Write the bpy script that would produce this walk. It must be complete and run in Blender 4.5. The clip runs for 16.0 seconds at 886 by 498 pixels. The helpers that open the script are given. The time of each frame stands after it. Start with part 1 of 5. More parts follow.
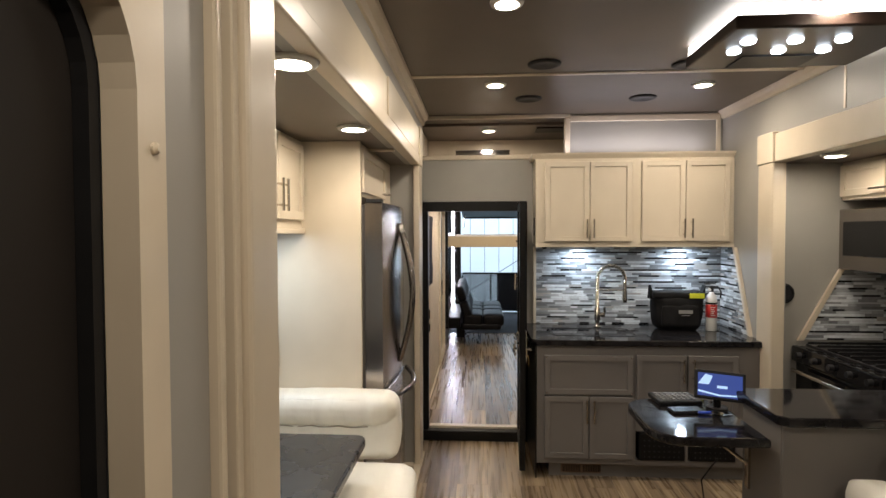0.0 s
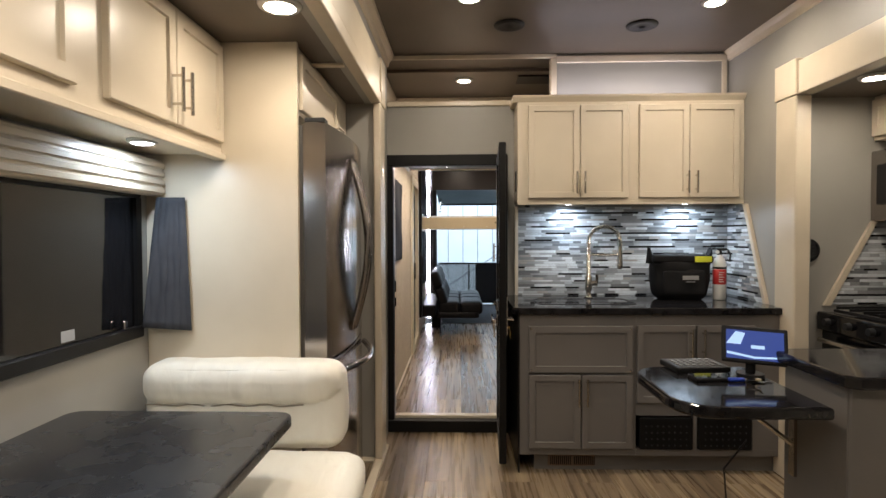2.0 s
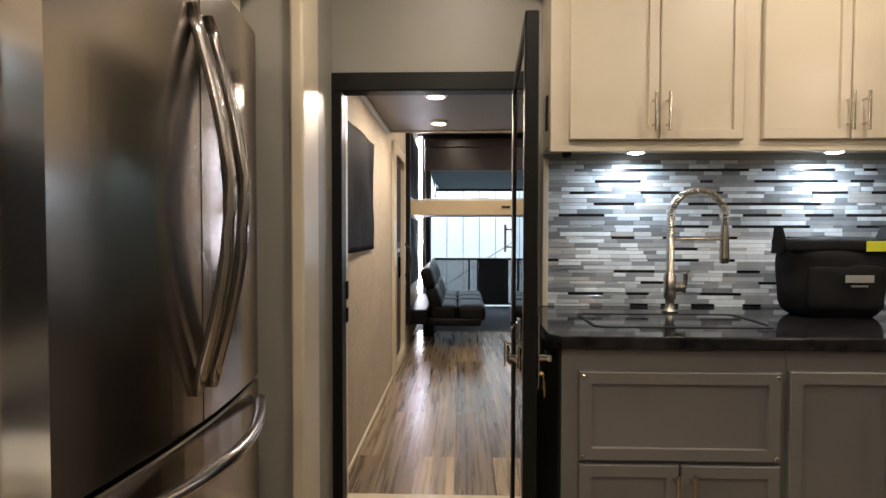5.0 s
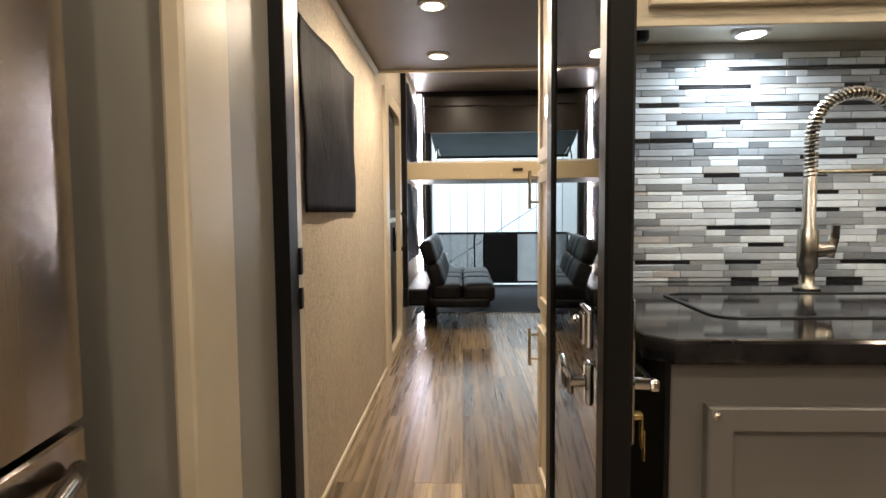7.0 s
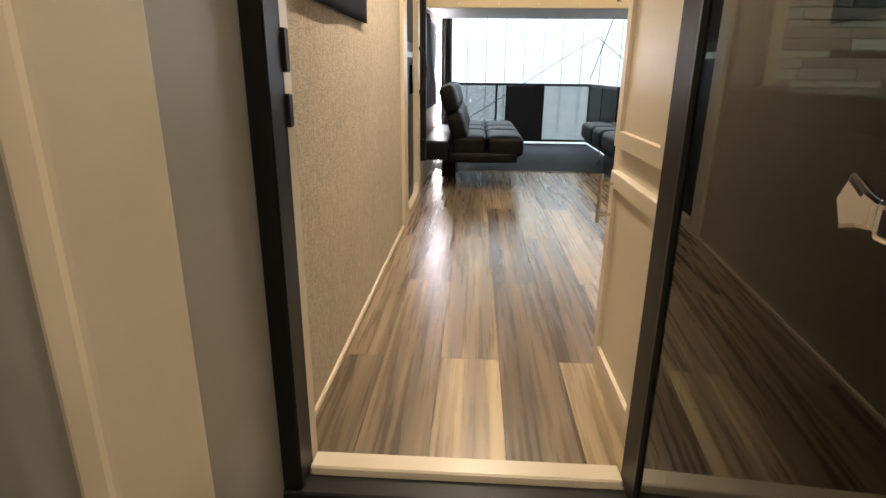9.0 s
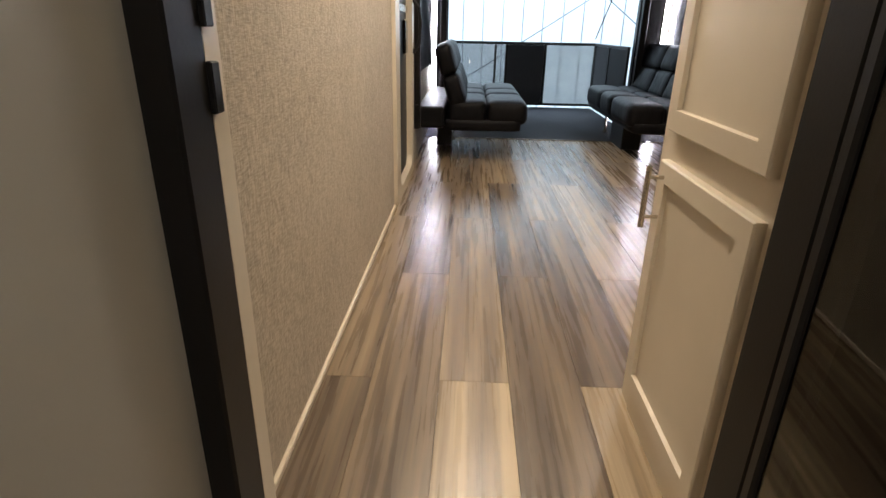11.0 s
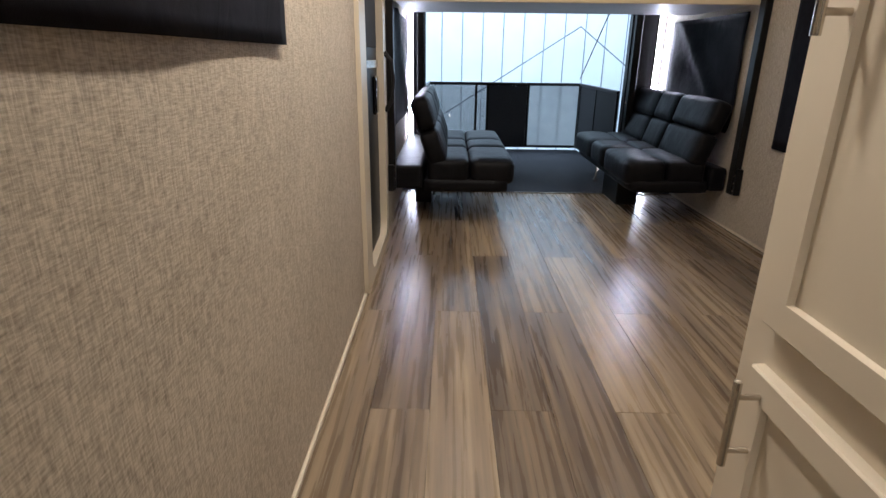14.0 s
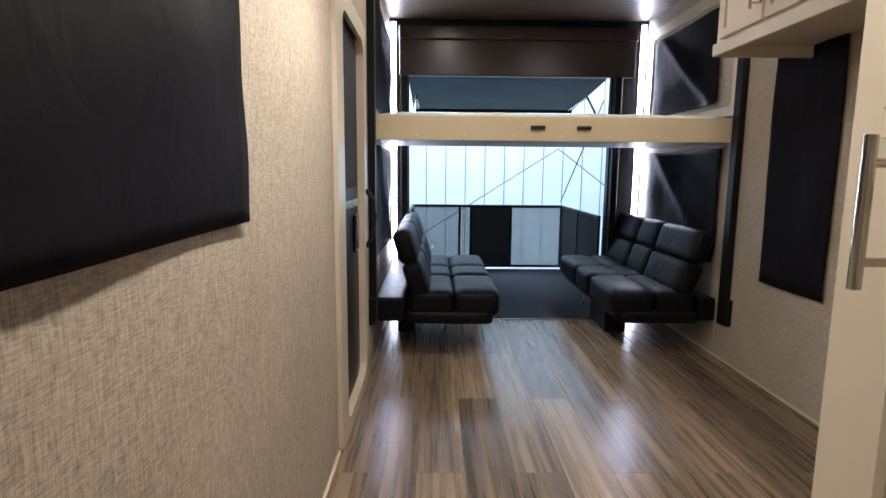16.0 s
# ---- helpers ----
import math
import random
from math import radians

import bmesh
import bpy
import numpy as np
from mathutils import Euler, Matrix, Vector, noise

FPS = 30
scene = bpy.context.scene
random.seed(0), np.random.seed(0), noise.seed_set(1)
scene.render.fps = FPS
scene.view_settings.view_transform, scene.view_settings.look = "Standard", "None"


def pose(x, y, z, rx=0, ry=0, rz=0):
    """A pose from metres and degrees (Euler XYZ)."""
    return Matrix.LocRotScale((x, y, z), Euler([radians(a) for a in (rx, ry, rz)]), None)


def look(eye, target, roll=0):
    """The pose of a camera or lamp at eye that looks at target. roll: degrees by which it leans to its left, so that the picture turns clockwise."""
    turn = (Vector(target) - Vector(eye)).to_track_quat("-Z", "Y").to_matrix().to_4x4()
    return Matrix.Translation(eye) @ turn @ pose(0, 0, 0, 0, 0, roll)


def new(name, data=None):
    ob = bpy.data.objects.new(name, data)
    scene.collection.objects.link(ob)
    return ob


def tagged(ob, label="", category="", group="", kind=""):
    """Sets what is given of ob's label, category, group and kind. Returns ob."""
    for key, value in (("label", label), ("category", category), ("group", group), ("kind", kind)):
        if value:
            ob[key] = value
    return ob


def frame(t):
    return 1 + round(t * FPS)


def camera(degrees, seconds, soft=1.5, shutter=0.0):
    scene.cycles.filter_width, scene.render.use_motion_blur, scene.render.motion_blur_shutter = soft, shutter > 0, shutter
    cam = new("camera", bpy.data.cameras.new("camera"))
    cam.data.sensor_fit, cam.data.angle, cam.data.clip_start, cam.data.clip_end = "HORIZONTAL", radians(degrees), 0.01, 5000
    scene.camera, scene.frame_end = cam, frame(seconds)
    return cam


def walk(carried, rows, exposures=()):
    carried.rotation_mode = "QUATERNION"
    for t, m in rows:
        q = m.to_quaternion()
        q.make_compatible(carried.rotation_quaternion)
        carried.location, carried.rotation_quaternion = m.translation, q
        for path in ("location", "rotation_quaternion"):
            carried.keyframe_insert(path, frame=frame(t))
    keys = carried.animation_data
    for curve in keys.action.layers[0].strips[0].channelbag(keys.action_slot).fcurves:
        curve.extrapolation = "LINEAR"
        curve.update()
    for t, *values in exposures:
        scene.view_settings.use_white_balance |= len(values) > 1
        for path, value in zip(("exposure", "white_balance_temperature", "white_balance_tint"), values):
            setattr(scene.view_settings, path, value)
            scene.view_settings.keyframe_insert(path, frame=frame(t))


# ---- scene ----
cam = camera(78.0, 16.0)
PATH = [
    (0, (0.242, 0.292, 1.603), (0.11, 2.286, 1.543), -0.2),
    (0.5, (0.287, 0.403, 1.498), (0.179, 2.4, 1.445), -0.1),
    (1, (0.293, 0.528, 1.435), (0.208, 2.526, 1.389), -0.2),
    (1.5, (0.286, 0.67, 1.387), (0.225, 2.668, 1.342), -0.3),
    (2, (0.283, 0.859, 1.3), (0.225, 2.857, 1.254), -0.2),
    (2.5, (0.289, 1.046, 1.278), (0.241, 3.045, 1.235), -0.2),
    (3, (0.313, 1.285, 1.217), (0.273, 3.284, 1.175), -0.2),
    (3.5, (0.321, 1.533, 1.199), (0.281, 3.533, 1.153), -0.0),
    (4, (0.316, 1.793, 1.202), (0.267, 3.792, 1.15), 0.2),
    (6.5, (0.338, 2.888, 1.144), (0.259, 4.885, 1.081), -0.3),
    (7, (0.309, 3.043, 1.094), (0.233, 5.037, 0.962), -0.5),
    (7.5, (0.289, 3.168, 1.038), (0.207, 5.148, 0.767), -0.7),
    (8, (0.28, 3.27, 0.996), (0.15, 5.216, 0.554), -0.9),
    (8.5, (0.233, 3.408, 0.928), (0.108, 5.328, 0.383), 0.1),
    (11, (0.156, 3.887, 0.927), (0.08, 5.742, 0.182), 1.1),
    (11.5, (0.16, 3.993, 0.939), (0.096, 5.846, 0.191), 1.2),
    (12, (0.165, 4.095, 0.946), (0.102, 5.949, 0.198), 1.1),
    (12.5, (0.163, 4.174, 0.962), (0.108, 6.029, 0.216), 1.2),
    (13, (0.164, 4.254, 0.988), (0.116, 6.11, 0.246), 1.2),
    (13.5, (0.157, 4.351, 1.025), (0.125, 6.214, 0.298), 1.1),
    (14, (0.148, 4.42, 1.078), (0.133, 6.307, 0.416), 0.7),
    (14.5, (0.139, 4.471, 1.127), (0.143, 6.395, 0.583), 0.6),
    (15, (0.135, 4.502, 1.162), (0.152, 6.453, 0.722), 0.7),
    (15.5, (0.129, 4.548, 1.186), (0.156, 6.514, 0.82), 0.5),
    (16, (0.166, 4.588, 1.21), (0.197, 6.568, 0.926), 0.5),
]
EXPOSURES = [(0, -0.15, 6250, 10), (4, -0.1, 6350, 10), (6.5, 0.15, 6700, 9), (8.5, 0.48, 6950, 8), (11, 0.34, 6300, 9), (13, 0.03, 5850, 10), (16, -0.03, 5650, 9)]
walk(cam, [(t, look(eye, target, roll)) for t, eye, target, roll in PATH], EXPOSURES)

# ---- world and lights ----
world = bpy.data.worlds.new("world")
scene.world = world
world.use_nodes = True
sky = world.node_tree.nodes.new("ShaderNodeTexSky")
sky.sky_type, sky.sun_disc, sky.sun_elevation, sky.sun_rotation = "NISHITA", False, radians(35), radians(20)
world.node_tree.links.new(sky.outputs[0], world.node_tree.nodes["Background"].inputs[0])
world.node_tree.nodes["Background"].inputs[1].default_value = 0.08

WARM, COOL, LED = (1.0, 0.84, 0.66), (0.72, 0.86, 1.0), (0.86, 0.88, 1.0)


def lamp(name, place, power, color, size=0.1, shape="DISK", size_y=0.1, target=None):
    data = bpy.data.lights.new(name, "AREA")
    data.energy, data.color, data.shape, data.size = power, color, shape, size
    if shape == "RECTANGLE":
        data.size_y = size_y
    ob = new(name, data)
    ob.matrix_world = look(place, target or (place[0], place[1] + 0.0001, place[2] - 1))
    return ob


CEIL, HALL_CEIL, SLIDE_CEIL, RSLIDE_CEIL, GARAGE_CEIL = 2.49, 2.0, 2.06, 2.02, 2.52
# The first two, at y 0.45, are unseen lamps added to the other four.
LIVING_LAMPS = [(0.35, 0.45), (1.58, 0.45), (0.35, 2.44), (1.6, 2.52), (0.34, 3.61), (1.585, 3.70)]
# The first, at y 0.8, is also an added lamp out of view.
SLIDE_LAMPS = [(-0.25, 0.8), (-0.255, 1.73), (-0.3, 2.65)]
HALL_LAMPS = [(0.18, 5.48), (0.17, 6.25)]
for x, y in LIVING_LAMPS:
    lamp("ceiling_lamp_light", (x, y, CEIL - 0.03), 10.5, WARM)
for x, y in SLIDE_LAMPS:
    lamp("slide_lamp_light", (x, y, SLIDE_CEIL - 0.03), 4.8, WARM)
for x, y in HALL_LAMPS:
    lamp("hall_lamp_light", (x, y, HALL_CEIL - 0.03), 12, WARM)
lamp("slide_lamp_light", (2.17, 3.41, RSLIDE_CEIL - 0.03), 4, WARM)
# Unseen second lamp, added deeper in the right slide.
lamp("slide_lamp_light", (2.4, 2.1, RSLIDE_CEIL - 0.03), 4, WARM)
for x in (0.985, 1.72):
    lamp("cabinet_lamp_light", (x, 4.38, 1.475), 2.6, COOL, 0.06)
lamp("cabinet_lamp_light", (-0.77, 2.66, 1.6), 3.4, COOL, 0.06)
# Added lamp, hidden from view behind the slide post.
lamp("cabinet_lamp_light", (-0.77, 1.7, 1.6), 3.4, COOL, 0.06)
lamp("loft_lamp_light", (0.325, 4.98, CEIL - 0.05), 9, WARM)
# Two unseen fill lamps, added to brighten the hall and garage.
for x in (0.35, 1.5):
    lamp("garage_lamp_light", (x, 7.3, GARAGE_CEIL - 0.02), 11, WARM)
lamp("garage_lamp_light", (0.27, 8.62, GARAGE_CEIL - 0.02), 4, WARM)
lamp("cabinet_top_light", (1.35, 4.40, 2.19), 2.2, (0.98, 0.90, 1.0), 1.1, "RECTANGLE", 0.05, (1.35, 4.38, 3.2))
lamp("warehouse_light", (1.0, 13.5, 6.5), 1500, (0.74, 0.86, 1.0), 7.0, "RECTANGLE", 4.0, (1.0, 16.5, 0.5))

# ---- materials ----


def nodes(name):
    m = bpy.data.materials.new(name)
    m.use_nodes = True
    t = m.node_tree
    return m, t, t.nodes["Principled BSDF"]


def mat(name, c1, c2=None, rough=0.5, metal=0.0, scale=6.0, bump=0.0, fine=180.0, stretch=(1, 1, 1), spec=0.5, coat=0.0, rough2=None):
    """A surface with two scales of variation: broad stains between two colours, and a fine relief."""
    m, t, b = nodes(name)
    b.inputs["Metallic"].default_value, b.inputs["Roughness"].default_value = metal, rough
    b.inputs["Specular IOR Level"].default_value, b.inputs["Coat Weight"].default_value = spec, coat
    c2 = c2 or tuple(v * 0.88 for v in c1)
    co = t.nodes.new("ShaderNodeTexCoord")
    mp = t.nodes.new("ShaderNodeMapping")
    mp.inputs["Scale"].default_value = stretch
    n = t.nodes.new("ShaderNodeTexNoise")
    n.inputs["Scale"].default_value, n.inputs["Detail"].default_value = scale, 5
    r = t.nodes.new("ShaderNodeValToRGB")
    r.color_ramp.elements[0].position, r.color_ramp.elements[1].position = 0.3, 0.7
    r.color_ramp.elements[0].color, r.color_ramp.elements[1].color = (*c2, 1), (*c1, 1)
    t.links.new(co.outputs["Object"], mp.inputs[0])
    t.links.new(mp.outputs[0], n.inputs["Vector"])
    t.links.new(n.outputs[0], r.inputs[0])
    t.links.new(r.outputs[0], b.inputs["Base Color"])
    if rough2 is not None:
        q = t.nodes.new("ShaderNodeMapRange")
        q.inputs["To Min"].default_value, q.inputs["To Max"].default_value = rough, rough2
        t.links.new(n.outputs[0], q.inputs["Value"])
        t.links.new(q.outputs[0], b.inputs["Roughness"])
    if bump:
        f = t.nodes.new("ShaderNodeTexNoise")
        f.inputs["Scale"].default_value, f.inputs["Detail"].default_value = fine, 3
        u = t.nodes.new("ShaderNodeBump")
        u.inputs["Strength"].default_value, u.inputs["Distance"].default_value = bump, 0.002
        t.links.new(mp.outputs[0], f.inputs["Vector"])
        t.links.new(f.outputs[0], u.inputs["Height"])
        t.links.new(u.outputs[0], b.inputs["Normal"])
    return m


def glow(name, color, strength):
    m, t, b = nodes(name)
    b.inputs["Base Color"].default_value = (0.02, 0.02, 0.02, 1)
    b.inputs["Emission Color"].default_value, b.inputs["Emission Strength"].default_value = (*color, 1), strength
    return m


def glass(name, tint, rough=0.02):
    m, t, b = nodes(name)
    b.inputs["Base Color"].default_value = (*tint, 1)
    b.inputs["Transmission Weight"].default_value, b.inputs["Roughness"].default_value, b.inputs["IOR"].default_value = 1.0, rough, 1.45
    return m


def wood_floor():
    m, t, b = nodes("vinyl_plank")
    L = t.links.new
    co, info = t.nodes.new("ShaderNodeTexCoord"), t.nodes.new("ShaderNodeObjectInfo")
    sh = t.nodes.new("ShaderNodeVectorMath")
    sh.operation = "MULTIPLY_ADD"
    sh.inputs[1].default_value = (1, 1, 1)
    cmb = t.nodes.new("ShaderNodeCombineXYZ")
    mul = t.nodes.new("ShaderNodeMath")
    mul.operation, mul.inputs[1].default_value = "MULTIPLY", 37.0
    L(info.outputs["Random"], mul.inputs[0])
    for k in range(3):
        L(mul.outputs[0], cmb.inputs[k])
    L(co.outputs["Object"], sh.inputs[0])
    L(cmb.outputs[0], sh.inputs[2])
    mp = t.nodes.new("ShaderNodeMapping")
    mp.inputs["Scale"].default_value = (52, 1.8, 1)
    L(sh.outputs[0], mp.inputs[0])
    n = t.nodes.new("ShaderNodeTexNoise")
    n.inputs["Scale"].default_value, n.inputs["Detail"].default_value, n.inputs["Roughness"].default_value = 1.0, 6, 0.55
    L(mp.outputs[0], n.inputs["Vector"])
    mp2 = t.nodes.new("ShaderNodeMapping")
    mp2.inputs["Scale"].default_value = (19, 0.45, 1)
    L(sh.outputs[0], mp2.inputs[0])
    n2 = t.nodes.new("ShaderNodeTexNoise")
    n2.inputs["Scale"].default_value, n2.inputs["Detail"].default_value = 1.0, 3
    L(mp2.outputs[0], n2.inputs["Vector"])
    add = t.nodes.new("ShaderNodeMath")
    add.operation = "MULTIPLY_ADD"
    add.inputs[1].default_value = 0.24
    L(info.outputs["Random"], add.inputs[0])
    mean = t.nodes.new("ShaderNodeMath")
    mean.operation, mean.inputs[1].default_value = "MULTIPLY_ADD", 1.5
    L(n2.outputs[0], mean.inputs[0])
    L(n.outputs[0], mean.inputs[2])
    half = t.nodes.new("ShaderNodeMath")
    half.operation, half.inputs[1].default_value = "MULTIPLY_ADD", 0.52
    half.inputs[2].default_value = -0.262
    L(mean.outputs[0], half.inputs[0])
    L(half.outputs[0], add.inputs[2])
    r = t.nodes.new("ShaderNodeValToRGB")
    e = r.color_ramp.elements
    e[0].position, e[0].color = 0.28, (0.088, 0.062, 0.041, 1)
    e[1].position, e[1].color = 0.80, (0.50, 0.390, 0.245, 1)
    for p, c in ((0.42, (0.160, 0.116, 0.075)), (0.54, (0.240, 0.177, 0.111)), (0.66, (0.355, 0.270, 0.168))):
        x = e.new(p)
        x.color = (*c, 1)
    L(add.outputs[0], r.inputs[0])
    L(r.outputs[0], b.inputs["Base Color"])
    q = t.nodes.new("ShaderNodeMapRange")
    q.inputs["To Min"].default_value, q.inputs["To Max"].default_value = 0.20, 0.36
    L(n.outputs[0], q.inputs["Value"])
    L(q.outputs[0], b.inputs["Roughness"])
    u = t.nodes.new("ShaderNodeBump")
    u.inputs["Strength"].default_value, u.inputs["Distance"].default_value = 0.12, 0.001
    L(n.outputs[0], u.inputs["Height"])
    L(u.outputs[0], b.inputs["Normal"])
    return m


def woven():
    """Wallpaper woven of thin crossing threads."""
    m, t, b = nodes("woven_wallpaper")
    L = t.links.new
    co = t.nodes.new("ShaderNodeTexCoord")
    outs = []
    for sc in ((55, 55, 360), (50, 290, 34)):
        mp = t.nodes.new("ShaderNodeMapping")
        mp.inputs["Scale"].default_value = sc
        n = t.nodes.new("ShaderNodeTexNoise")
        n.inputs["Scale"].default_value, n.inputs["Detail"].default_value = 1.0, 3
        L(co.outputs["Object"], mp.inputs[0])
        L(mp.outputs[0], n.inputs["Vector"])
        outs.append(n)
    add = t.nodes.new("ShaderNodeMath")
    add.operation = "ADD"
    L(outs[0].outputs[0], add.inputs[0])
    L(outs[1].outputs[0], add.inputs[1])
    big = t.nodes.new("ShaderNodeTexNoise")
    big.inputs["Scale"].default_value = 3.0
    L(co.outputs["Object"], big.inputs["Vector"])
    add2 = t.nodes.new("ShaderNodeMath")
    add2.operation, add2.inputs[1].default_value = "MULTIPLY_ADD", 0.25
    L(big.outputs[0], add2.inputs[0])
    L(add.outputs[0], add2.inputs[2])
    r = t.nodes.new("ShaderNodeValToRGB")
    r.color_ramp.elements[0].color = (0.25, 0.205, 0.152, 1)
    r.color_ramp.elements[1].color = (0.575, 0.495, 0.385, 1)
    sc = t.nodes.new("ShaderNodeMath")
    sc.operation, sc.inputs[1].default_value = "MULTIPLY", 0.72
    L(add2.outputs[0], sc.inputs[0])
    r.color_ramp.elements[0].position, r.color_ramp.elements[1].position = 0.56, 1.04
    L(sc.outputs[0], r.inputs[0])
    L(r.outputs[0], b.inputs["Base Color"])
    b.inputs["Roughness"].default_value = 0.72
    u = t.nodes.new("ShaderNodeBump")
    u.inputs["Strength"].default_value, u.inputs["Distance"].default_value = 0.4, 0.0012
    L(add.outputs[0], u.inputs["Height"])
    L(u.outputs[0], b.inputs["Normal"])
    return m


def tile_mat(name, by_island, dark):
    """Glass and stone strips in whites, greys and black."""
    m, t, b = nodes(name)
    L = t.links.new
    if by_island:
        src = t.nodes.new("ShaderNodeNewGeometry").outputs["Random Per Island"]
    else:
        src = t.nodes.new("ShaderNodeObjectInfo").outputs["Random"]
    r = t.nodes.new("ShaderNodeValToRGB")
    r.color_ramp.interpolation = "CONSTANT"
    e = r.color_ramp.elements
    e[0].position, e[0].color = 0.0, (0.012, 0.012, 0.014, 1)
    e[0].color = (0.012, 0.011, 0.013, 1) if dark > 0 else (0.24, 0.25, 0.26, 1)
    e[1].position, e[1].color = max(dark, 0.001), (0.20, 0.21, 0.22, 1)
    for p, c in ((0.16, (0.30, 0.31, 0.32)), (0.34, (0.40, 0.42, 0.44)), (0.52, (0.54, 0.57, 0.60)), (0.70, (0.44, 0.42, 0.40)), (0.76, (0.70, 0.74, 0.77))):
        x = e.new(dark + p * (1 - dark))
        x.color = (*c, 1)
    L(src, r.inputs[0])
    co = t.nodes.new("ShaderNodeTexCoord")
    n = t.nodes.new("ShaderNodeTexNoise")
    n.inputs["Scale"].default_value, n.inputs["Detail"].default_value = 35, 4
    L(co.outputs["Object"], n.inputs["Vector"])
    mr = t.nodes.new("ShaderNodeMapRange")
    mr.inputs["To Min"].default_value, mr.inputs["To Max"].default_value = 0.75, 1.2
    L(n.outputs[0], mr.inputs["Value"])
    mx = t.nodes.new("ShaderNodeVectorMath")
    mx.operation = "SCALE"
    L(r.outputs[0], mx.inputs[0])
    L(mr.outputs[0], mx.inputs["Scale"])
    L(mx.outputs[0], b.inputs["Base Color"])
    b.inputs["Roughness"].default_value = 0.22
    return m


def leather(name, c1, c2, rough, wrinkle, spec=0.5, stretch=(1, 1, 1)):
    m, t, b = nodes(name)
    b.inputs["Specular IOR Level"].default_value = spec
    L = t.links.new
    co = t.nodes.new("ShaderNodeTexCoord")
    n = t.nodes.new("ShaderNodeTexNoise")
    n.inputs["Scale"].default_value, n.inputs["Detail"].default_value, n.inputs["Distortion"].default_value = 9, 3, 0.6
    v = t.nodes.new("ShaderNodeTexVoronoi")
    v.inputs["Scale"].default_value = 420
    mp = t.nodes.new("ShaderNodeMapping")
    mp.inputs["Scale"].default_value = stretch
    L(co.outputs["Object"], mp.inputs[0])
    L(mp.outputs[0], n.inputs["Vector"])
    L(co.outputs["Object"], v.inputs["Vector"])
    r = t.nodes.new("ShaderNodeValToRGB")
    r.color_ramp.elements[0].position, r.color_ramp.elements[1].position = 0.3, 0.7
    r.color_ramp.elements[0].color, r.color_ramp.elements[1].color = (*c2, 1), (*c1, 1)
    L(n.outputs[0], r.inputs[0])
    L(r.outputs[0], b.inputs["Base Color"])
    b.inputs["Roughness"].default_value = rough
    u1, u2 = t.nodes.new("ShaderNodeBump"), t.nodes.new("ShaderNodeBump")
    u1.inputs["Strength"].default_value, u1.inputs["Distance"].default_value = wrinkle, 0.02
    u2.inputs["Strength"].default_value, u2.inputs["Distance"].default_value = 0.15, 0.001
    L(n.outputs[0], u1.inputs["Height"])
    L(v.outputs[0], u2.inputs["Height"])
    L(u1.outputs[0], u2.inputs["Normal"])
    L(u2.outputs[0], b.inputs["Normal"])
    return m


FLOOR = wood_floor()
WOVEN = woven()
TILE, TILE_MANY = tile_mat("mosaic_tile", False, 0.0), tile_mat("mosaic_tiles", True, 0.0)
TILE_THIN, TILE_THIN_MANY = tile_mat("mosaic_thin_tile", False, 0.42), tile_mat("mosaic_thin_tiles", True, 0.42)
WALL = mat("wall_grey", (0.35, 0.335, 0.30), (0.31, 0.30, 0.27), 0.42, scale=2.5, bump=0.06, fine=300)
CREAM = mat("cream_paint", (0.67, 0.59, 0.465), (0.615, 0.54, 0.42), 0.32, scale=4, bump=0.05, fine=120)
TRIM = mat("cream_trim", (0.67, 0.585, 0.455), (0.61, 0.53, 0.405), 0.30, scale=5, bump=0.04, fine=150)
GREY = mat("grey_paint", (0.170, 0.158, 0.148), (0.150, 0.140, 0.131), 0.38, scale=4, bump=0.05, fine=140)
CEILM = mat("ceiling_brown", (0.125, 0.100, 0.078), (0.105, 0.083, 0.064), 0.42, scale=3, bump=0.1, fine=260)
STONE = mat("black_counter", (0.024, 0.022, 0.023), (0.005, 0.005, 0.006), 0.05, scale=18, bump=0.0, rough2=0.10, spec=0.36)
BLACK = mat("black_paint", (0.008, 0.0075, 0.008), (0.006, 0.006, 0.006), 0.4, scale=8, bump=0.05, spec=0.22)
MIRRORGLASS = glass("smoked_glass", (0.12, 0.14, 0.12), 0.0)
MIRRORGLASS.node_tree.nodes["Principled BSDF"].inputs["IOR"].default_value = 1.36
BLACKGLASS = mat("black_glass", (0.006, 0.006, 0.007), (0.005, 0.005, 0.006), 0.05, scale=5)
RUBBER = mat("black_plastic", (0.014, 0.014, 0.015), (0.010, 0.010, 0.011), 0.5, scale=20, bump=0.1, spec=0.3)
STEEL = mat("brushed_steel", (0.40, 0.365, 0.34), (0.31, 0.285, 0.265), 0.13, 1.0, scale=3, bump=0.04, fine=400, stretch=(1, 1, 0.02), rough2=0.24)
NICKEL = mat("brushed_nickel", (0.60, 0.55, 0.48), (0.52, 0.48, 0.42), 0.25, 1.0, scale=30)
CHROME = mat("chrome", (0.78, 0.78, 0.79), (0.7, 0.7, 0.72), 0.08, 1.0, scale=8)
BRASS = mat("brass", (0.72, 0.56, 0.28), (0.6, 0.45, 0.2), 0.25, 1.0, scale=8)
VINYL = leather("black_vinyl_flap", (0.0100, 0.0082, 0.0110), (0.0060, 0.0050, 0.0066), 0.62, 0.22, 0.06)
WHITELEATHER = leather("white_leather", (0.80, 0.77, 0.68), (0.74, 0.70, 0.61), 0.38, 0.3, 0.5, (1.6, 0.7, 0.7))
BLACKLEATHER = leather("black_leather", (0.007, 0.0065, 0.008), (0.004, 0.004, 0.005), 0.50, 0.25, 0.14)
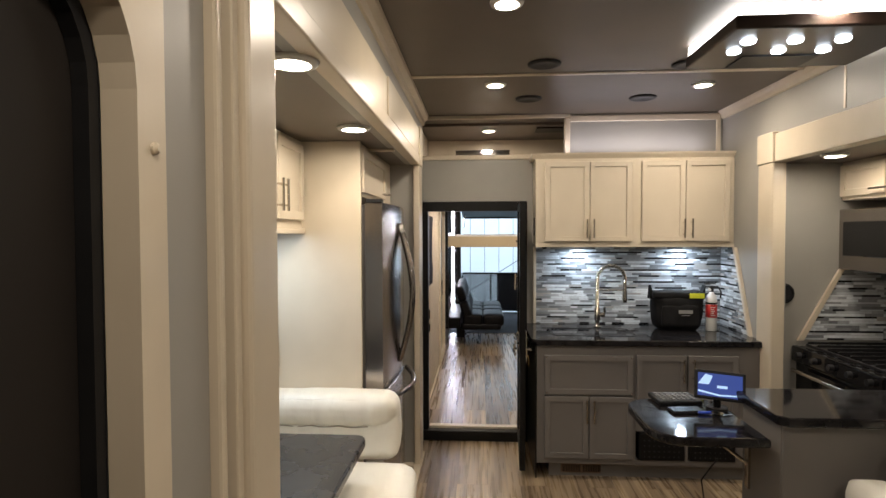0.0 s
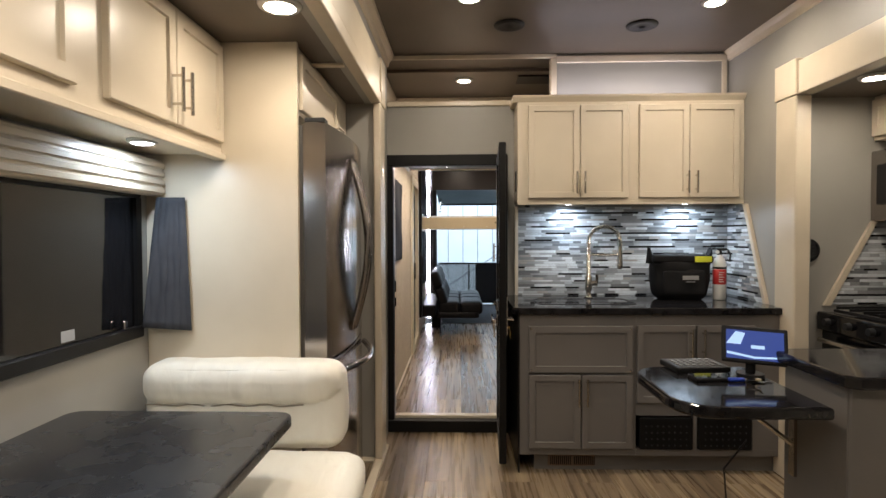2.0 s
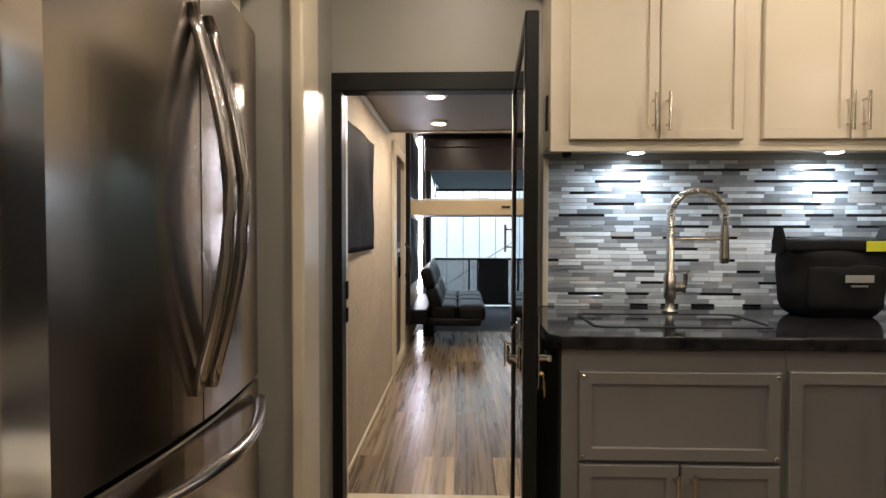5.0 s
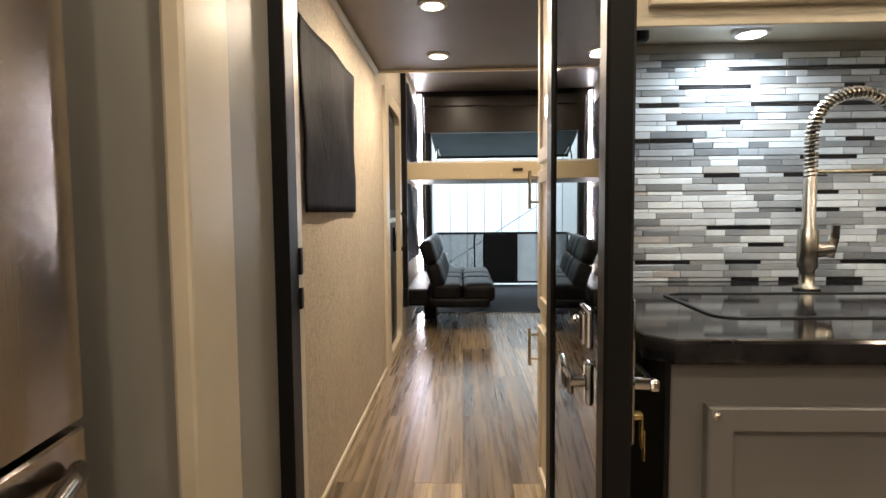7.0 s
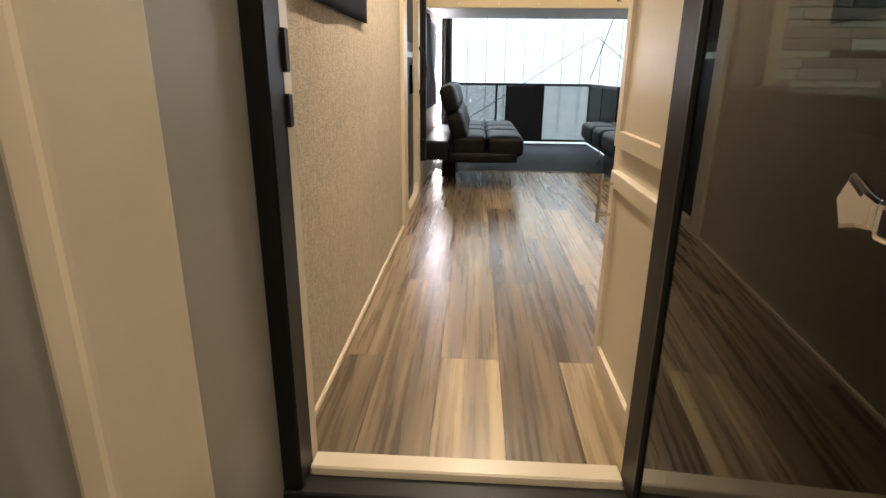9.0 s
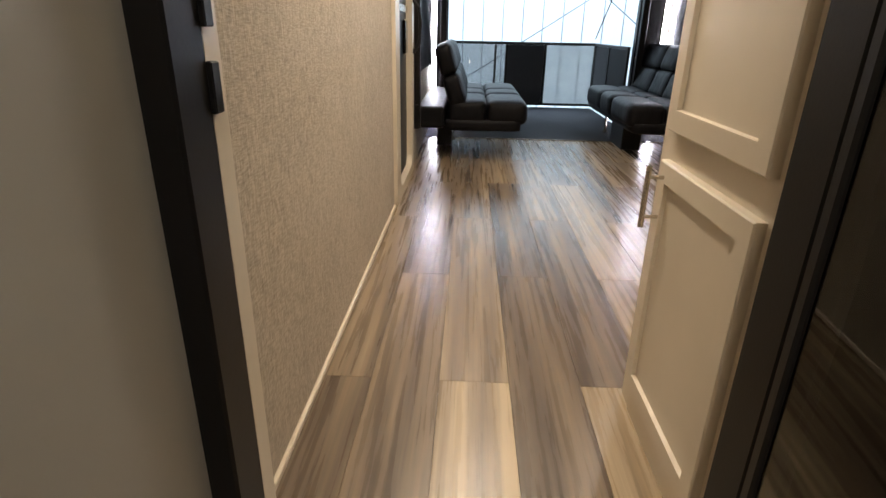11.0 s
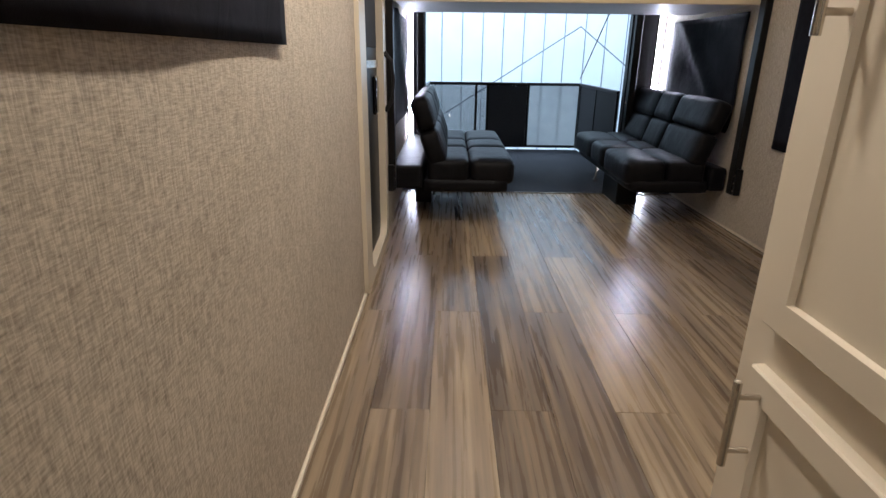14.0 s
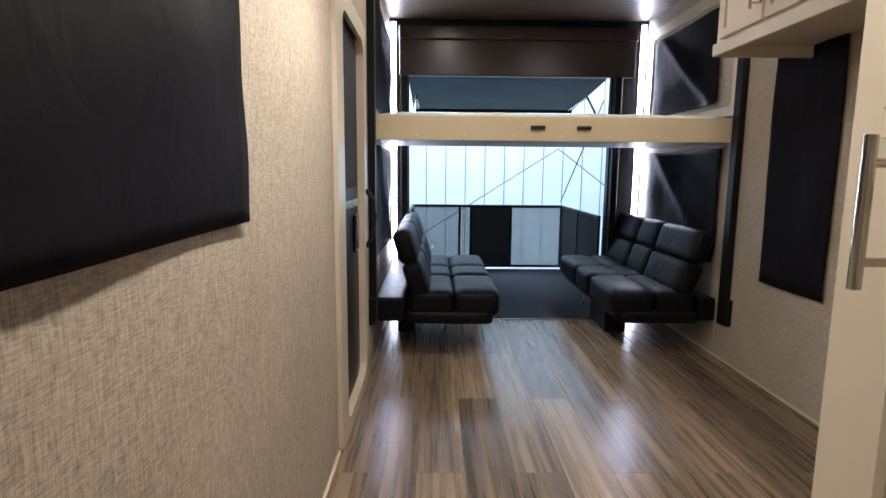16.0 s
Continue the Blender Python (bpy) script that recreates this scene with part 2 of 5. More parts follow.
CLOTH = leather("grey_curtain", (0.060, 0.062, 0.072), (0.045, 0.047, 0.055), 0.85, 0.2, 0.2)
BAGCLOTH = leather("black_bag_cloth", (0.012, 0.012, 0.013), (0.007, 0.007, 0.008), 0.75, 0.3, 0.2)
CARPET = mat("dark_carpet", (0.022, 0.025, 0.031), (0.013, 0.015, 0.019), 0.95, scale=60, bump=0.9, fine=500)
WHITE = mat("white_plastic", (0.75, 0.75, 0.73), (0.70, 0.70, 0.68), 0.35, scale=10)
RED = mat("red_label", (0.55, 0.03, 0.03), (0.48, 0.03, 0.03), 0.45, scale=10)
YELLOW = mat("yellow_label", (0.62, 0.66, 0.04), (0.55, 0.6, 0.03), 0.5, scale=10)
TINTPANEL = mat("tinted_panel", (0.10, 0.15, 0.18), (0.08, 0.125, 0.15), 0.5, scale=6)
TINTPANEL.node_tree.nodes["Principled BSDF"].inputs["Alpha"].default_value = 0.5
MESH = mat("dark_mesh", (0.022, 0.024, 0.028), (0.016, 0.017, 0.02), 0.8, scale=60)
PALEMESH = mat("pale_panel", (0.55, 0.60, 0.62), (0.48, 0.53, 0.56), 0.6, scale=6)
PALEMESH.node_tree.nodes["Principled BSDF"].inputs["Alpha"].default_value = 0.5
METALWALL = mat("ribbed_white_metal", (0.74, 0.78, 0.78), (0.68, 0.73, 0.74), 0.5, scale=1.5, bump=0.05, fine=30)
SEAM = mat("seam_grey", (0.22, 0.25, 0.27), (0.18, 0.2, 0.22), 0.6, scale=4)
CONCRETE = mat("pale_concrete", (0.55, 0.56, 0.55), (0.42, 0.43, 0.42), 0.5, scale=1.2, bump=0.3, fine=40)
AWNING = mat("awning_fabric", (0.10, 0.14, 0.155), (0.08, 0.115, 0.13), 0.8, scale=3, bump=0.2)
BEDBOARD = mat("bunk_board", (0.66, 0.55, 0.37), (0.61, 0.50, 0.33), 0.4, scale=3, bump=0.04)
BEDDING = leather("white_bedding", (0.75, 0.73, 0.70), (0.62, 0.6, 0.58), 0.8, 0.8)
HEADER = mat("dark_brown_panel", (0.038, 0.025, 0.020), (0.03, 0.019, 0.015), 0.3, scale=3, bump=0.05)
LAMPGLOW = glow("lamp_glow_warm", (1.0, 0.88, 0.70), 22)
COOLGLOW = glow("lamp_glow_cool", (0.85, 0.94, 1.0), 22)
LEDGLOW = glow("led_glow", (0.90, 0.88, 1.0), 52)
SHADEGLOW = glow("fixture_glow", (1.0, 0.93, 0.86), 9)
SCREEN = glow("tablet_screen", (0.03, 0.07, 0.32), 0.9)
SCREENW = glow("tablet_screen_bright", (0.55, 0.75, 1.0), 1.1)

# ---- mesh helpers ----
PLACE = {}


def thing(name, at, label="", category="", group="", kind="", turn=0.0):
    ob = new(name)
    m = pose(*at, 0, 0, turn)
    ob.matrix_world, PLACE[ob] = m, m
    return tagged(ob, label, category, group, kind)


def part(name, bm, material, parent, label="", local=False, smooth=False, m=None):
    """Links a bmesh, given in the world's metres unless local, as one mesh under parent."""
    base = PLACE[parent]
    if m is not None:
        bm.transform(m)
    if not local:
        bm.transform(base.inverted())
    data = bpy.data.meshes.new(name)
    for f in bm.faces:
        f.smooth = smooth
    bm.to_mesh(data)
    bm.free()
    data.materials.append(material)
    ob = new(name, data)
    ob.parent = parent
    PLACE[ob] = base
    return tagged(ob, label)


def solo(name, bm, material, label="", category="", group="", kind="", smooth=False):
    """A thing that is one mesh; its origin is put at its base."""
    xs = [v.co.copy() for v in bm.verts]
    lo = Vector([min(v[k] for v in xs) for k in range(3)])
    hi = Vector([max(v[k] for v in xs) for k in range(3)])
    base = Vector(((lo.x + hi.x) / 2, (lo.y + hi.y) / 2, lo.z))
    bm.transform(Matrix.Translation(-base))
    data = bpy.data.meshes.new(name)
    for f in bm.faces:
        f.smooth = smooth
    bm.to_mesh(data)
    bm.free()
    data.materials.append(material)
    ob = new(name, data)
    ob.location = base
    PLACE[ob] = Matrix.Translation(base)
    return tagged(ob, label, category, group, kind)


def box(bm, x0, x1, y0, y1, z0, z1, b=0.0, seg=1, m=None):
    size = (abs(x1 - x0), abs(y1 - y0), abs(z1 - z0))
    mm = Matrix.Translation(((x0 + x1) / 2, (y0 + y1) / 2, (z0 + z1) / 2)) @ Matrix.Diagonal((*size, 1))
    vs = bmesh.ops.create_cube(bm, size=1, matrix=mm)["verts"]
    if b:
        es = list({e for v in vs for e in v.link_edges})
        vs = list({v for f in bmesh.ops.bevel(bm, geom=es, offset=min(b, 0.45 * min(size)), segments=seg, affect="EDGES", profile=0.5)["faces"] for v in f.verts} | {v for v in vs if v.is_valid})
    if m is not None:
        bmesh.ops.transform(bm, matrix=m, verts=vs)
    return bm


def bx(*a, **k):
    return box(bmesh.new(), *a, **k)


def cyl(bm, p0, p1, r, r2=None, n=20, caps=True):
    p0, p1 = Vector(p0), Vector(p1)
    d = p1 - p0
    m = Matrix.Translation((p0 + p1) / 2) @ d.to_track_quat("Z", "Y").to_matrix().to_4x4()
    bmesh.ops.create_cone(bm, cap_ends=caps, segments=n, radius1=r, radius2=r if r2 is None else r2, depth=d.length, matrix=m)
    return bm


def tube(bm, pts, r, n=8):
    pts = [Vector(p) for p in pts]
    rings = []
    for i, p in enumerate(pts):
        d = (pts[min(i + 1, len(pts) - 1)] - pts[max(i - 1, 0)]).normalized()
        q = d.to_track_quat("Z", "Y")
        rr = r(i / (len(pts) - 1)) if callable(r) else r
        rings.append([bm.verts.new(p + q @ Vector((rr * math.cos(6.28319 * k / n), rr * math.sin(6.28319 * k / n), 0))) for k in range(n)])
    for a, b in zip(rings, rings[1:]):
        for k in range(n):
            bm.faces.new((a[k], a[(k + 1) % n], b[(k + 1) % n], b[k]))
    bm.faces.new(rings[0][::-1])
    bm.faces.new(rings[-1])
    return bm


def lathe(bm, at, prof, n=28):
    """A turned body: prof is a list of (radius, height)."""
    at = Vector(at)
    rings = [[bm.verts.new(at + Vector((r * math.cos(6.28319 * k / n), r * math.sin(6.28319 * k / n), z))) for k in range(n)] for r, z in prof]
    for a, b in zip(rings, rings[1:]):
        for k in range(n):
            bm.faces.new((a[k], a[(k + 1) % n], b[(k + 1) % n], b[k]))
    bm.faces.new(rings[0][::-1])
    bm.faces.new(rings[-1])
    return bm


def prism(bm, poly, axis, a, b, bevel=0.0, seg=1):
    """A polygon, given in the two other axes in order, drawn out from a to b along axis."""
    def at(p, v):
        q = list(p)
        q.insert("xyz".index(axis), v)
        return Vector(q)
    lo, hi = [bm.verts.new(at(p, a)) for p in poly], [bm.verts.new(at(p, b)) for p in poly]
    fs = [bm.faces.new(lo[::-1]), bm.faces.new(hi)]
    k = len(poly)
    fs += [bm.faces.new((lo[i], lo[(i + 1) % k], hi[(i + 1) % k], hi[i])) for i in range(k)]
    bmesh.ops.recalc_face_normals(bm, faces=fs)
    if bevel:
        es = list({e for f in fs[:2] for e in f.edges})
        bmesh.ops.bevel(bm, geom=es, offset=bevel, segments=seg, affect="EDGES", profile=0.5)
    return bm


def cushion(bm, x0, x1, y0, y1, z0, z1, r=0.05, puff=0.02, wrinkle=0.006, seed=0, m=None, cuts=10):
    """A soft block: rounded edges, puffed faces and shallow creases."""
    tmp = bmesh.new()
    box(tmp, x0, x1, y0, y1, z0, z1)
    bmesh.ops.subdivide_edges(tmp, edges=tmp.edges[:], cuts=cuts, use_grid_fill=True)
    c = Vector(((x0 + x1) / 2, (y0 + y1) / 2, (z0 + z1) / 2))
    h = Vector(((x1 - x0) / 2, (y1 - y0) / 2, (z1 - z0) / 2))
    for v in tmp.verts:
        d = v.co - c
        inner = Vector([max(-(h[k] - r), min(h[k] - r, d[k])) for k in range(3)])
        out = d - inner
        n = out.normalized() if out.length > 1e-6 else Vector((0, 0, 0))
        f = [1 - (d[k] / h[k]) ** 2 for k in range(3)]
        big = max(range(3), key=lambda k: abs(d[k]) / h[k])
        lift = puff * math.prod(max(0, f[k]) for k in range(3) if k != big)
        w = wrinkle * noise.noise(Vector((v.co.x * 9 + seed, v.co.y * 9, v.co.z * 9)))
        axis = Vector([math.copysign(1, d[k]) if k == big else 0 for k in range(3)])
        v.co = c + inner + n * r + axis * (lift + w)
    data = bpy.data.meshes.new("tmp")
    if m is not None:
        tmp.transform(m)
    tmp.to_mesh(data)
    tmp.free()
    bm.from_mesh(data)
    bpy.data.meshes.remove(data)
    return bm


def handle(parent, x, y, z, m, vertical=True, length=0.15, thick=0.006):
    """A bar pull on two posts, in a front's own metres: x across, y out of it (negative), z up."""
    bm = bmesh.new()
    if vertical:
        cyl(bm, (x, y - 0.034, z), (x, y - 0.034, z + length), thick, n=12)
        for q in (0.025, length - 0.025):
            cyl(bm, (x, y, z + q), (x, y - 0.034, z + q), thick * 0.75, n=10)
    else:
        cyl(bm, (x, y - 0.034, z), (x + length, y - 0.034, z), thick, n=12)
        for q in (0.025, length - 0.025):
            cyl(bm, (x + q, y, z), (x + q, y - 0.034, z), thick * 0.75, n=10)
    return part("handle", bm, NICKEL, parent, "brushed nickel bar handle", local=True, smooth=False, m=m)


def shaker(parent, name, x0, x1, z0, z1, material, m, t=0.02, rail=0.058):
    """A framed door or drawer front with a recessed panel."""
    bm = bmesh.new()
    box(bm, x0, x1, -t, 0, z0, z1)
    bmesh.ops.bevel(bm, geom=[e for e in bm.edges if max(v.co.y for v in e.verts) < -t / 2], offset=0.003, segments=1, affect="EDGES", profile=0.5)
    face = min(bm.faces, key=lambda f: f.calc_center_median().y)
    bmesh.ops.inset_region(bm, faces=[face], thickness=rail - 0.003)
    bmesh.ops.inset_region(bm, faces=[face], thickness=0.003, depth=-0.010)
    for v in face.verts:
        v.co.y = -t + 0.010
    bm.normal_update()
    return part(name, bm, material, parent, local=True, m=m)


def downlight(x, y, z, glow_mat, r=0.062, name="ceiling_light", label="round recessed ceiling light with a glowing white lens", group="recessed ceiling lights"):
    t = thing(name, (x, y, z), label, "light", group)
    part("rim", lathe(bmesh.new(), (0, 0, -0.012), [(r * 0.78, 0.0), (r, 0.002), (r * 1.08, 0.0118)], 28), WHITE, t, local=True, smooth=True)
    part("lens", lathe(bmesh.new(), (0, 0, -0.016), [(r * 0.45, 0.0), (r * 0.76, 0.004), (r * 0.77, 0.0155)], 28), glow_mat, t, local=True)
    return t


# ---- structure ----
XL, XR, YP = -0.19, 2.04, 4.485
HXL = -0.24
base = solo("floor_base", bx(-1.1, 3.1, -1.6, 8.961, -0.12, -0.006), BLACK, kind="structure")
floor = thing("floor", (0, 0, -0.006), kind="structure")

# partition between living room and hall
wall_p = thing("wall_partition", (0.9, YP + 0.02, 0), kind="structure")
bm = bmesh.new()
box(bm, XL - 0.2, -0.205, YP, YP + 0.045, 0, 2.6)
box(bm, -0.205, 0.605, YP, YP + 0.045, 1.84, 2.16)
box(bm, 0.605, XR + 0.3, YP, YP + 0.045, 0, 2.16)
box(bm, 0.925, XR + 0.3, YP + 0.006, YP + 0.045, 2.16, 2.6)
part("panel", bm, WALL, wall_p)
trim = thing("trim", (0.4, YP, 2.1), kind="structure")
bm = bmesh.new()
box(bm, XL, 0.66, YP - 0.014, YP + 0.05, 2.155, 2.19, 0.004)
box(bm, 0.885, 0.925, YP - 0.014, YP + 0.05, 2.19, 2.46, 0.004)
box(bm, 0.925, XR - 0.02, YP - 0.012, YP + 0.004, 2.43, 2.475, 0.004)
box(bm, XL, 0.925, YP - 0.012, YP + 0.004, 2.462, 2.489, 0.003)
box(bm, XR - 0.05, XR - 0.02, YP - 0.012, YP + 0.004, 2.155, 2.43, 0.003)
part("moulding", bm, TRIM, trim)

# living ceiling
ceiling = solo("ceiling", bx(-0.25, 2.2, -1.6, YP + 0.3, CEIL, CEIL + 0.04), CEILM, kind="structure")
bm = bmesh.new()
for y in (0.9, 3.40):
    box(bm, XL, XR, y, y + 0.035, CEIL - 0.007, CEIL, 0.002)
solo("trim", bm, TRIM, kind="structure")

# left main wall: entry door, post, slide opening
wall_l = thing("wall_left", (XL - 0.03, 1.0, 0), kind="structure")
bm = bmesh.new()
box(bm, XL - 0.06, XL, -1.6, 0.02, 0, CEIL)
box(bm, XL - 0.06, XL, 0.02, 0.98, 2.0, CEIL)
box(bm, XL - 0.06, XL, 0.98, 1.135, 0, CEIL)
box(bm, XL - 0.06, XL, 4.14, YP, 0, CEIL)
part("panel", bm, WALL, wall_l)
# header over the left slide
header = thing("slide_header", (XL, 2.7, 2.1), kind="structure")
part("fascia", bx(XL - 0.06, XL, 1.20, 4.14, 2.06, CEIL), WALL, header)
part("board", bx(XL, XL + 0.018, 1.30, 2.76, 2.13, 2.31, 0.003), TRIM, header)
part("board", bx(XL, XL + 0.026, 2.76, 3.99, 2.13, 2.31, 0.003), TRIM, header)
bm = bmesh.new()
box(bm, XL - 0.03, XL + 0.032, 1.30, 4.14, 2.06, 2.125, 0.006, 2)
part("lip", bm, TRIM, header)
bm = bmesh.new()
prism(bm, [(XL, CEIL), (XL, CEIL - 0.075), (XL + 0.012, CEIL - 0.07), (XL + 0.02, CEIL - 0.04), (XL + 0.045, CEIL - 0.02), (XL + 0.05, CEIL)], "y", -1.5, YP)
prism(bm, [(XR, CEIL), (XR, CEIL - 0.06), (XR - 0.012, CEIL - 0.055), (XR - 0.02, CEIL - 0.03), (XR - 0.035, CEIL - 0.012), (XR - 0.04, CEIL)], "y", -1.5, YP)
solo("crown_moulding", bm, TRIM, kind="structure")
bm = bmesh.new()
box(bm, XL - 0.012, XL + 0.03, 3.965, 4.15, 0, 2.06, 0.008, 2)
box(bm, XL - 0.05, XL + 0.036, 3.985, 4.145, 2.06, 2.32, 0.004)
solo("trim", bm, TRIM, kind="structure")
bm = bmesh.new()
box(bm, XL - 0.05, XL + 0.02, 1.136, 1.158, 0, CEIL - 0.08, 0.006, 2)
box(bm, XL - 0.05, XL + 0.030, 1.172, 1.195, 0, CEIL - 0.08, 0.004, 2)
box(bm, XL - 0.05, XL + 0.045, 1.196, 1.33, 0, CEIL - 0.08, 0.012, 3)
solo("slide_post", bm, TRIM, kind="structure")
solo("slide_seal", bx(XL - 0.05, XL + 0.01, 1.1585, 1.1715, 0, CEIL - 0.08), RUBBER, kind="structure")

# entry door with a rounded dark pane
door = thing("door_1", (XL, 0.5, 0), kind="structure")


def round_rect(y0, y1, z0, z1, r, n=8):
    pts = []
    for cy, cz, a0 in ((y1 - r, z1 - r, 0), (y0 + r, z1 - r, 90), (y0 + r, z0 + r, 180), (y1 - r, z0 + r, 270)):
        for k in range(n + 1):
            a = radians(a0 + 90 * k / n)
            pts.append((cy + r * math.cos(a), cz + r * math.sin(a)))
    return pts


def ring(bm, outer, inner, x0, x1):
    k = len(outer)
    rows = [[bm.verts.new((x, *p)) for p in poly] for x, poly in ((x0, outer), (x1, outer), (x1, inner), (x0, inner))]
    fs = []
    for a, b in ((0, 1), (1, 2), (2, 3), (3, 0)):
        for i in range(k):
            fs.append(bm.faces.new((rows[a][i], rows[a][(i + 1) % k], rows[b][(i + 1) % k], rows[b][i])))
    bmesh.ops.recalc_face_normals(bm, faces=fs)
    return bm


part("door_frame", ring(bmesh.new(), round_rect(0.02, 1.0, 0.02, 2.02, 0.04), round_rect(0.12, 0.940, 0.10, 1.94, 0.16), XL - 0.032, XL + 0.015), TRIM, door, smooth=False)
part("seal", ring(bmesh.new(), round_rect(0.119, 0.941, 0.099, 1.941, 0.16), round_rect(0.14, 0.922, 0.12, 1.92, 0.14), XL - 0.055, XL - 0.034), RUBBER, door)
part("pane", bx(XL - 0.075, XL - 0.056, 0.1, 0.96, 0.08, 1.965), mat("dark_door_panel", (0.020, 0.017, 0.015), rough=0.55, spec=0.2), door, "dark door panel behind a rounded opening")
part("screw", lathe(bmesh.new(), (0, 0, 0), [(0.008, 0.0), (0.008, 0.004), (0.004, 0.008)], 14), TRIM, door, m=Matrix.Translation((XL + 0.015, 0.972, 1.712)) @ pose(0, 0, 0, 0, 90, 0))

# left slide room
sl = thing("slide_room_left", (-0.6, 2.5, 0), kind="structure")
part("outer_wall", bx(-1.0, -0.95, 0.9, 4.05, 0, 2.1), WALL, sl)
part("end_wall", bx(-0.95, XL - 0.0125, 3.99, 4.139, 0, 2.06), WALL, sl)
part("end_wall", bx(-0.95, XL - 0.062, 0.95, 1.0, 0, 2.06), WALL, sl)
solo("ceiling", bx(-1.0, XL - 0.06, 0.9, 4.05, SLIDE_CEIL, SLIDE_CEIL + 0.03), CEILM, kind="structure")
solo("trim", bx(-0.65, XL - 0.03, 3.25, 3.285, SLIDE_CEIL - 0.012, SLIDE_CEIL, 0.002), TRIM, kind="structure")
solo("slide_floor", bx(-0.95, -0.205, 1.0, 3.99, -0.006, 0.012), FLOOR, kind="structure")
bm = bmesh.new()
box(bm, -0.205, -0.155, 1.46, 4.2, -0.003, 0.02, 0.004)
box(bm, -0.3, -0.205, 3.93, 3.985, 0.012, 0.028, 0.004)
solo("baseboard", bm, TRIM, kind="structure")

# right main wall with the slide opening
wr = thing("wall_right", (XR + 0.03, 1.0, 0), kind="structure")
bm = bmesh.new()
box(bm, XR, XR + 0.06, 3.74, 9.65, 0, CEIL + 0.1)
box(bm, XR, XR + 0.06, -1.6, 3.74, 2.02, CEIL)
box(bm, XR, XR + 0.06, -1.6, 0.9, 0, 2.02)
part("panel", bm, WALL, wr)
bm = bmesh.new()
box(bm, XR - 0.03, XR + 0.05, 3.725, 3.905, 0, 2.02, 0.008, 2)
box(bm, XR - 0.036, XR + 0.05, 3.72, 3.91, 2.02, 2.205, 0.004)
box(bm, XR - 0.025, XR + 0.05, 0.9, 3.72, 2.02, 2.19, 0.004)
solo("trim", bm, TRIM, kind="structure")
sr = thing("slide_room_right", (2.5, 2.5, 0), kind="structure")
part("outer_wall", bx(2.85, 2.9, 0.85, 3.85, 0, 2.05), WALL, sr)
part("end_wall", bx(XR + 0.061, 2.85, 3.80, 3.85, 0, 2.05), WALL, sr)
part("end_wall", bx(XR + 0.061, 2.85, 0.85, 0.9, 0, 2.05), WALL, sr)
solo("ceiling", bx(XR + 0.061, 2.9, 0.9, 3.80, RSLIDE_CEIL, RSLIDE_CEIL + 0.03), CEILM, kind="structure")
solo("wall_back", bx(-0.3, 3.0, -1.65, -1.6, 0, CEIL), WALL, kind="structure")
solo("wall_seam", bx(XR - 0.004, XR, 3.12, 3.135, 2.21, CEIL - 0.06), TRIM, kind="structure")

# hall
solo("hall_ceiling", bx(HXL, XR, YP + 0.0605, 6.57, HALL_CEIL, HALL_CEIL + 0.1), CEILM, kind="structure")
bm = bmesh.new()
box(bm, HXL, XR, 6.572, 6.60, HALL_CEIL - 0.012, HALL_CEIL + 0.1, 0.003)
prism(bm, [(HXL, HALL_CEIL), (HXL, HALL_CEIL - 0.03), (HXL + 0.012, HALL_CEIL - 0.012), (HXL + 0.014, HALL_CEIL)], "y", YP + 0.107, 6.57)
solo("trim", bm, TRIM, kind="structure")
hw = thing("wall_hall", (HXL - 0.03, 6, 0), kind="structure")
bm = bmesh.new()
box(bm, HXL - 0.06, HXL, YP + 0.046, 6.95, 0, 2.6)
box(bm, HXL - 0.06, HXL, 6.95, 7.64, 1.88, 2.6)
box(bm, HXL - 0.06, HXL, 7.64, 9.65, 0, 2.6)
part("panel", bm, WOVEN, hw)
bm = bmesh.new()
box(bm, HXL, HXL + 0.012, YP + 0.107, 6.80, 0, 0.018, 0.003)
box(bm, XR - 0.012, XR - 0.005, 5.2, 9.0, 0, 0.018, 0.003)
solo("baseboard", bm, TRIM, kind="structure")
solo("wall_garage_right", bx(XR - 0.005, XR - 0.001, 5.21, 9.6, 0, 2.5), WOVEN, kind="structure")
solo("garage_ceiling", bx(HXL - 0.06, XR + 0.06, 6.602, 9.65, GARAGE_CEIL, GARAGE_CEIL + 0.04), CEILM, kind="structure")
# loft above the hall
lo = thing("loft", (0.9, 5.5, 2.1), kind="structure")
part("loft_floor", bx(HXL, XR, YP + 0.046, 6.6, 2.102, 2.14), CEILM, lo)
part("loft_ceiling", bx(HXL - 0.06, XR, YP + 0.301, 6.6, CEIL - 0.02, CEIL + 0.02), CEILM, lo)
part("loft_wall", bx(HXL, XR, 5.5, 5.54, 2.14, CEIL - 0.02), TRIM, lo)
part("loft_vent", bx(0.72, 0.98, 4.88, 5.08, CEIL - 0.03, CEIL - 0.0205, 0.003), BLACK, lo)
part("loft_window", bx(0.02, 0.53, 5.488, 5.498, 2.2, 2.38, 0.003), CHROME, lo, "small mirror strip in a frame on the far loft wall")
part("loft_window_frame", bx(-0.01, 0.56, 5.4982, 5.4998, 2.17, 2.41), CREAM, lo)

# rear wall of the garage
rw = thing("wall_rear", (0.9, 9.62, 0), kind="structure")
bm = bmesh.new()
box(bm, HXL, -0.07, 9.6, 9.68, 0, GARAGE_CEIL)
box(bm, 1.74, XR, 9.6, 9.68, 0, GARAGE_CEIL)
box(bm, -0.07, 1.74, 9.6, 9.68, 2.05, GARAGE_CEIL)
part("panel", bm, BLACK, rw)
bm = bmesh.new()
box(bm, -0.15, 1.92, 9.53, 9.595, 2.03, 2.44, 0.01, 2)
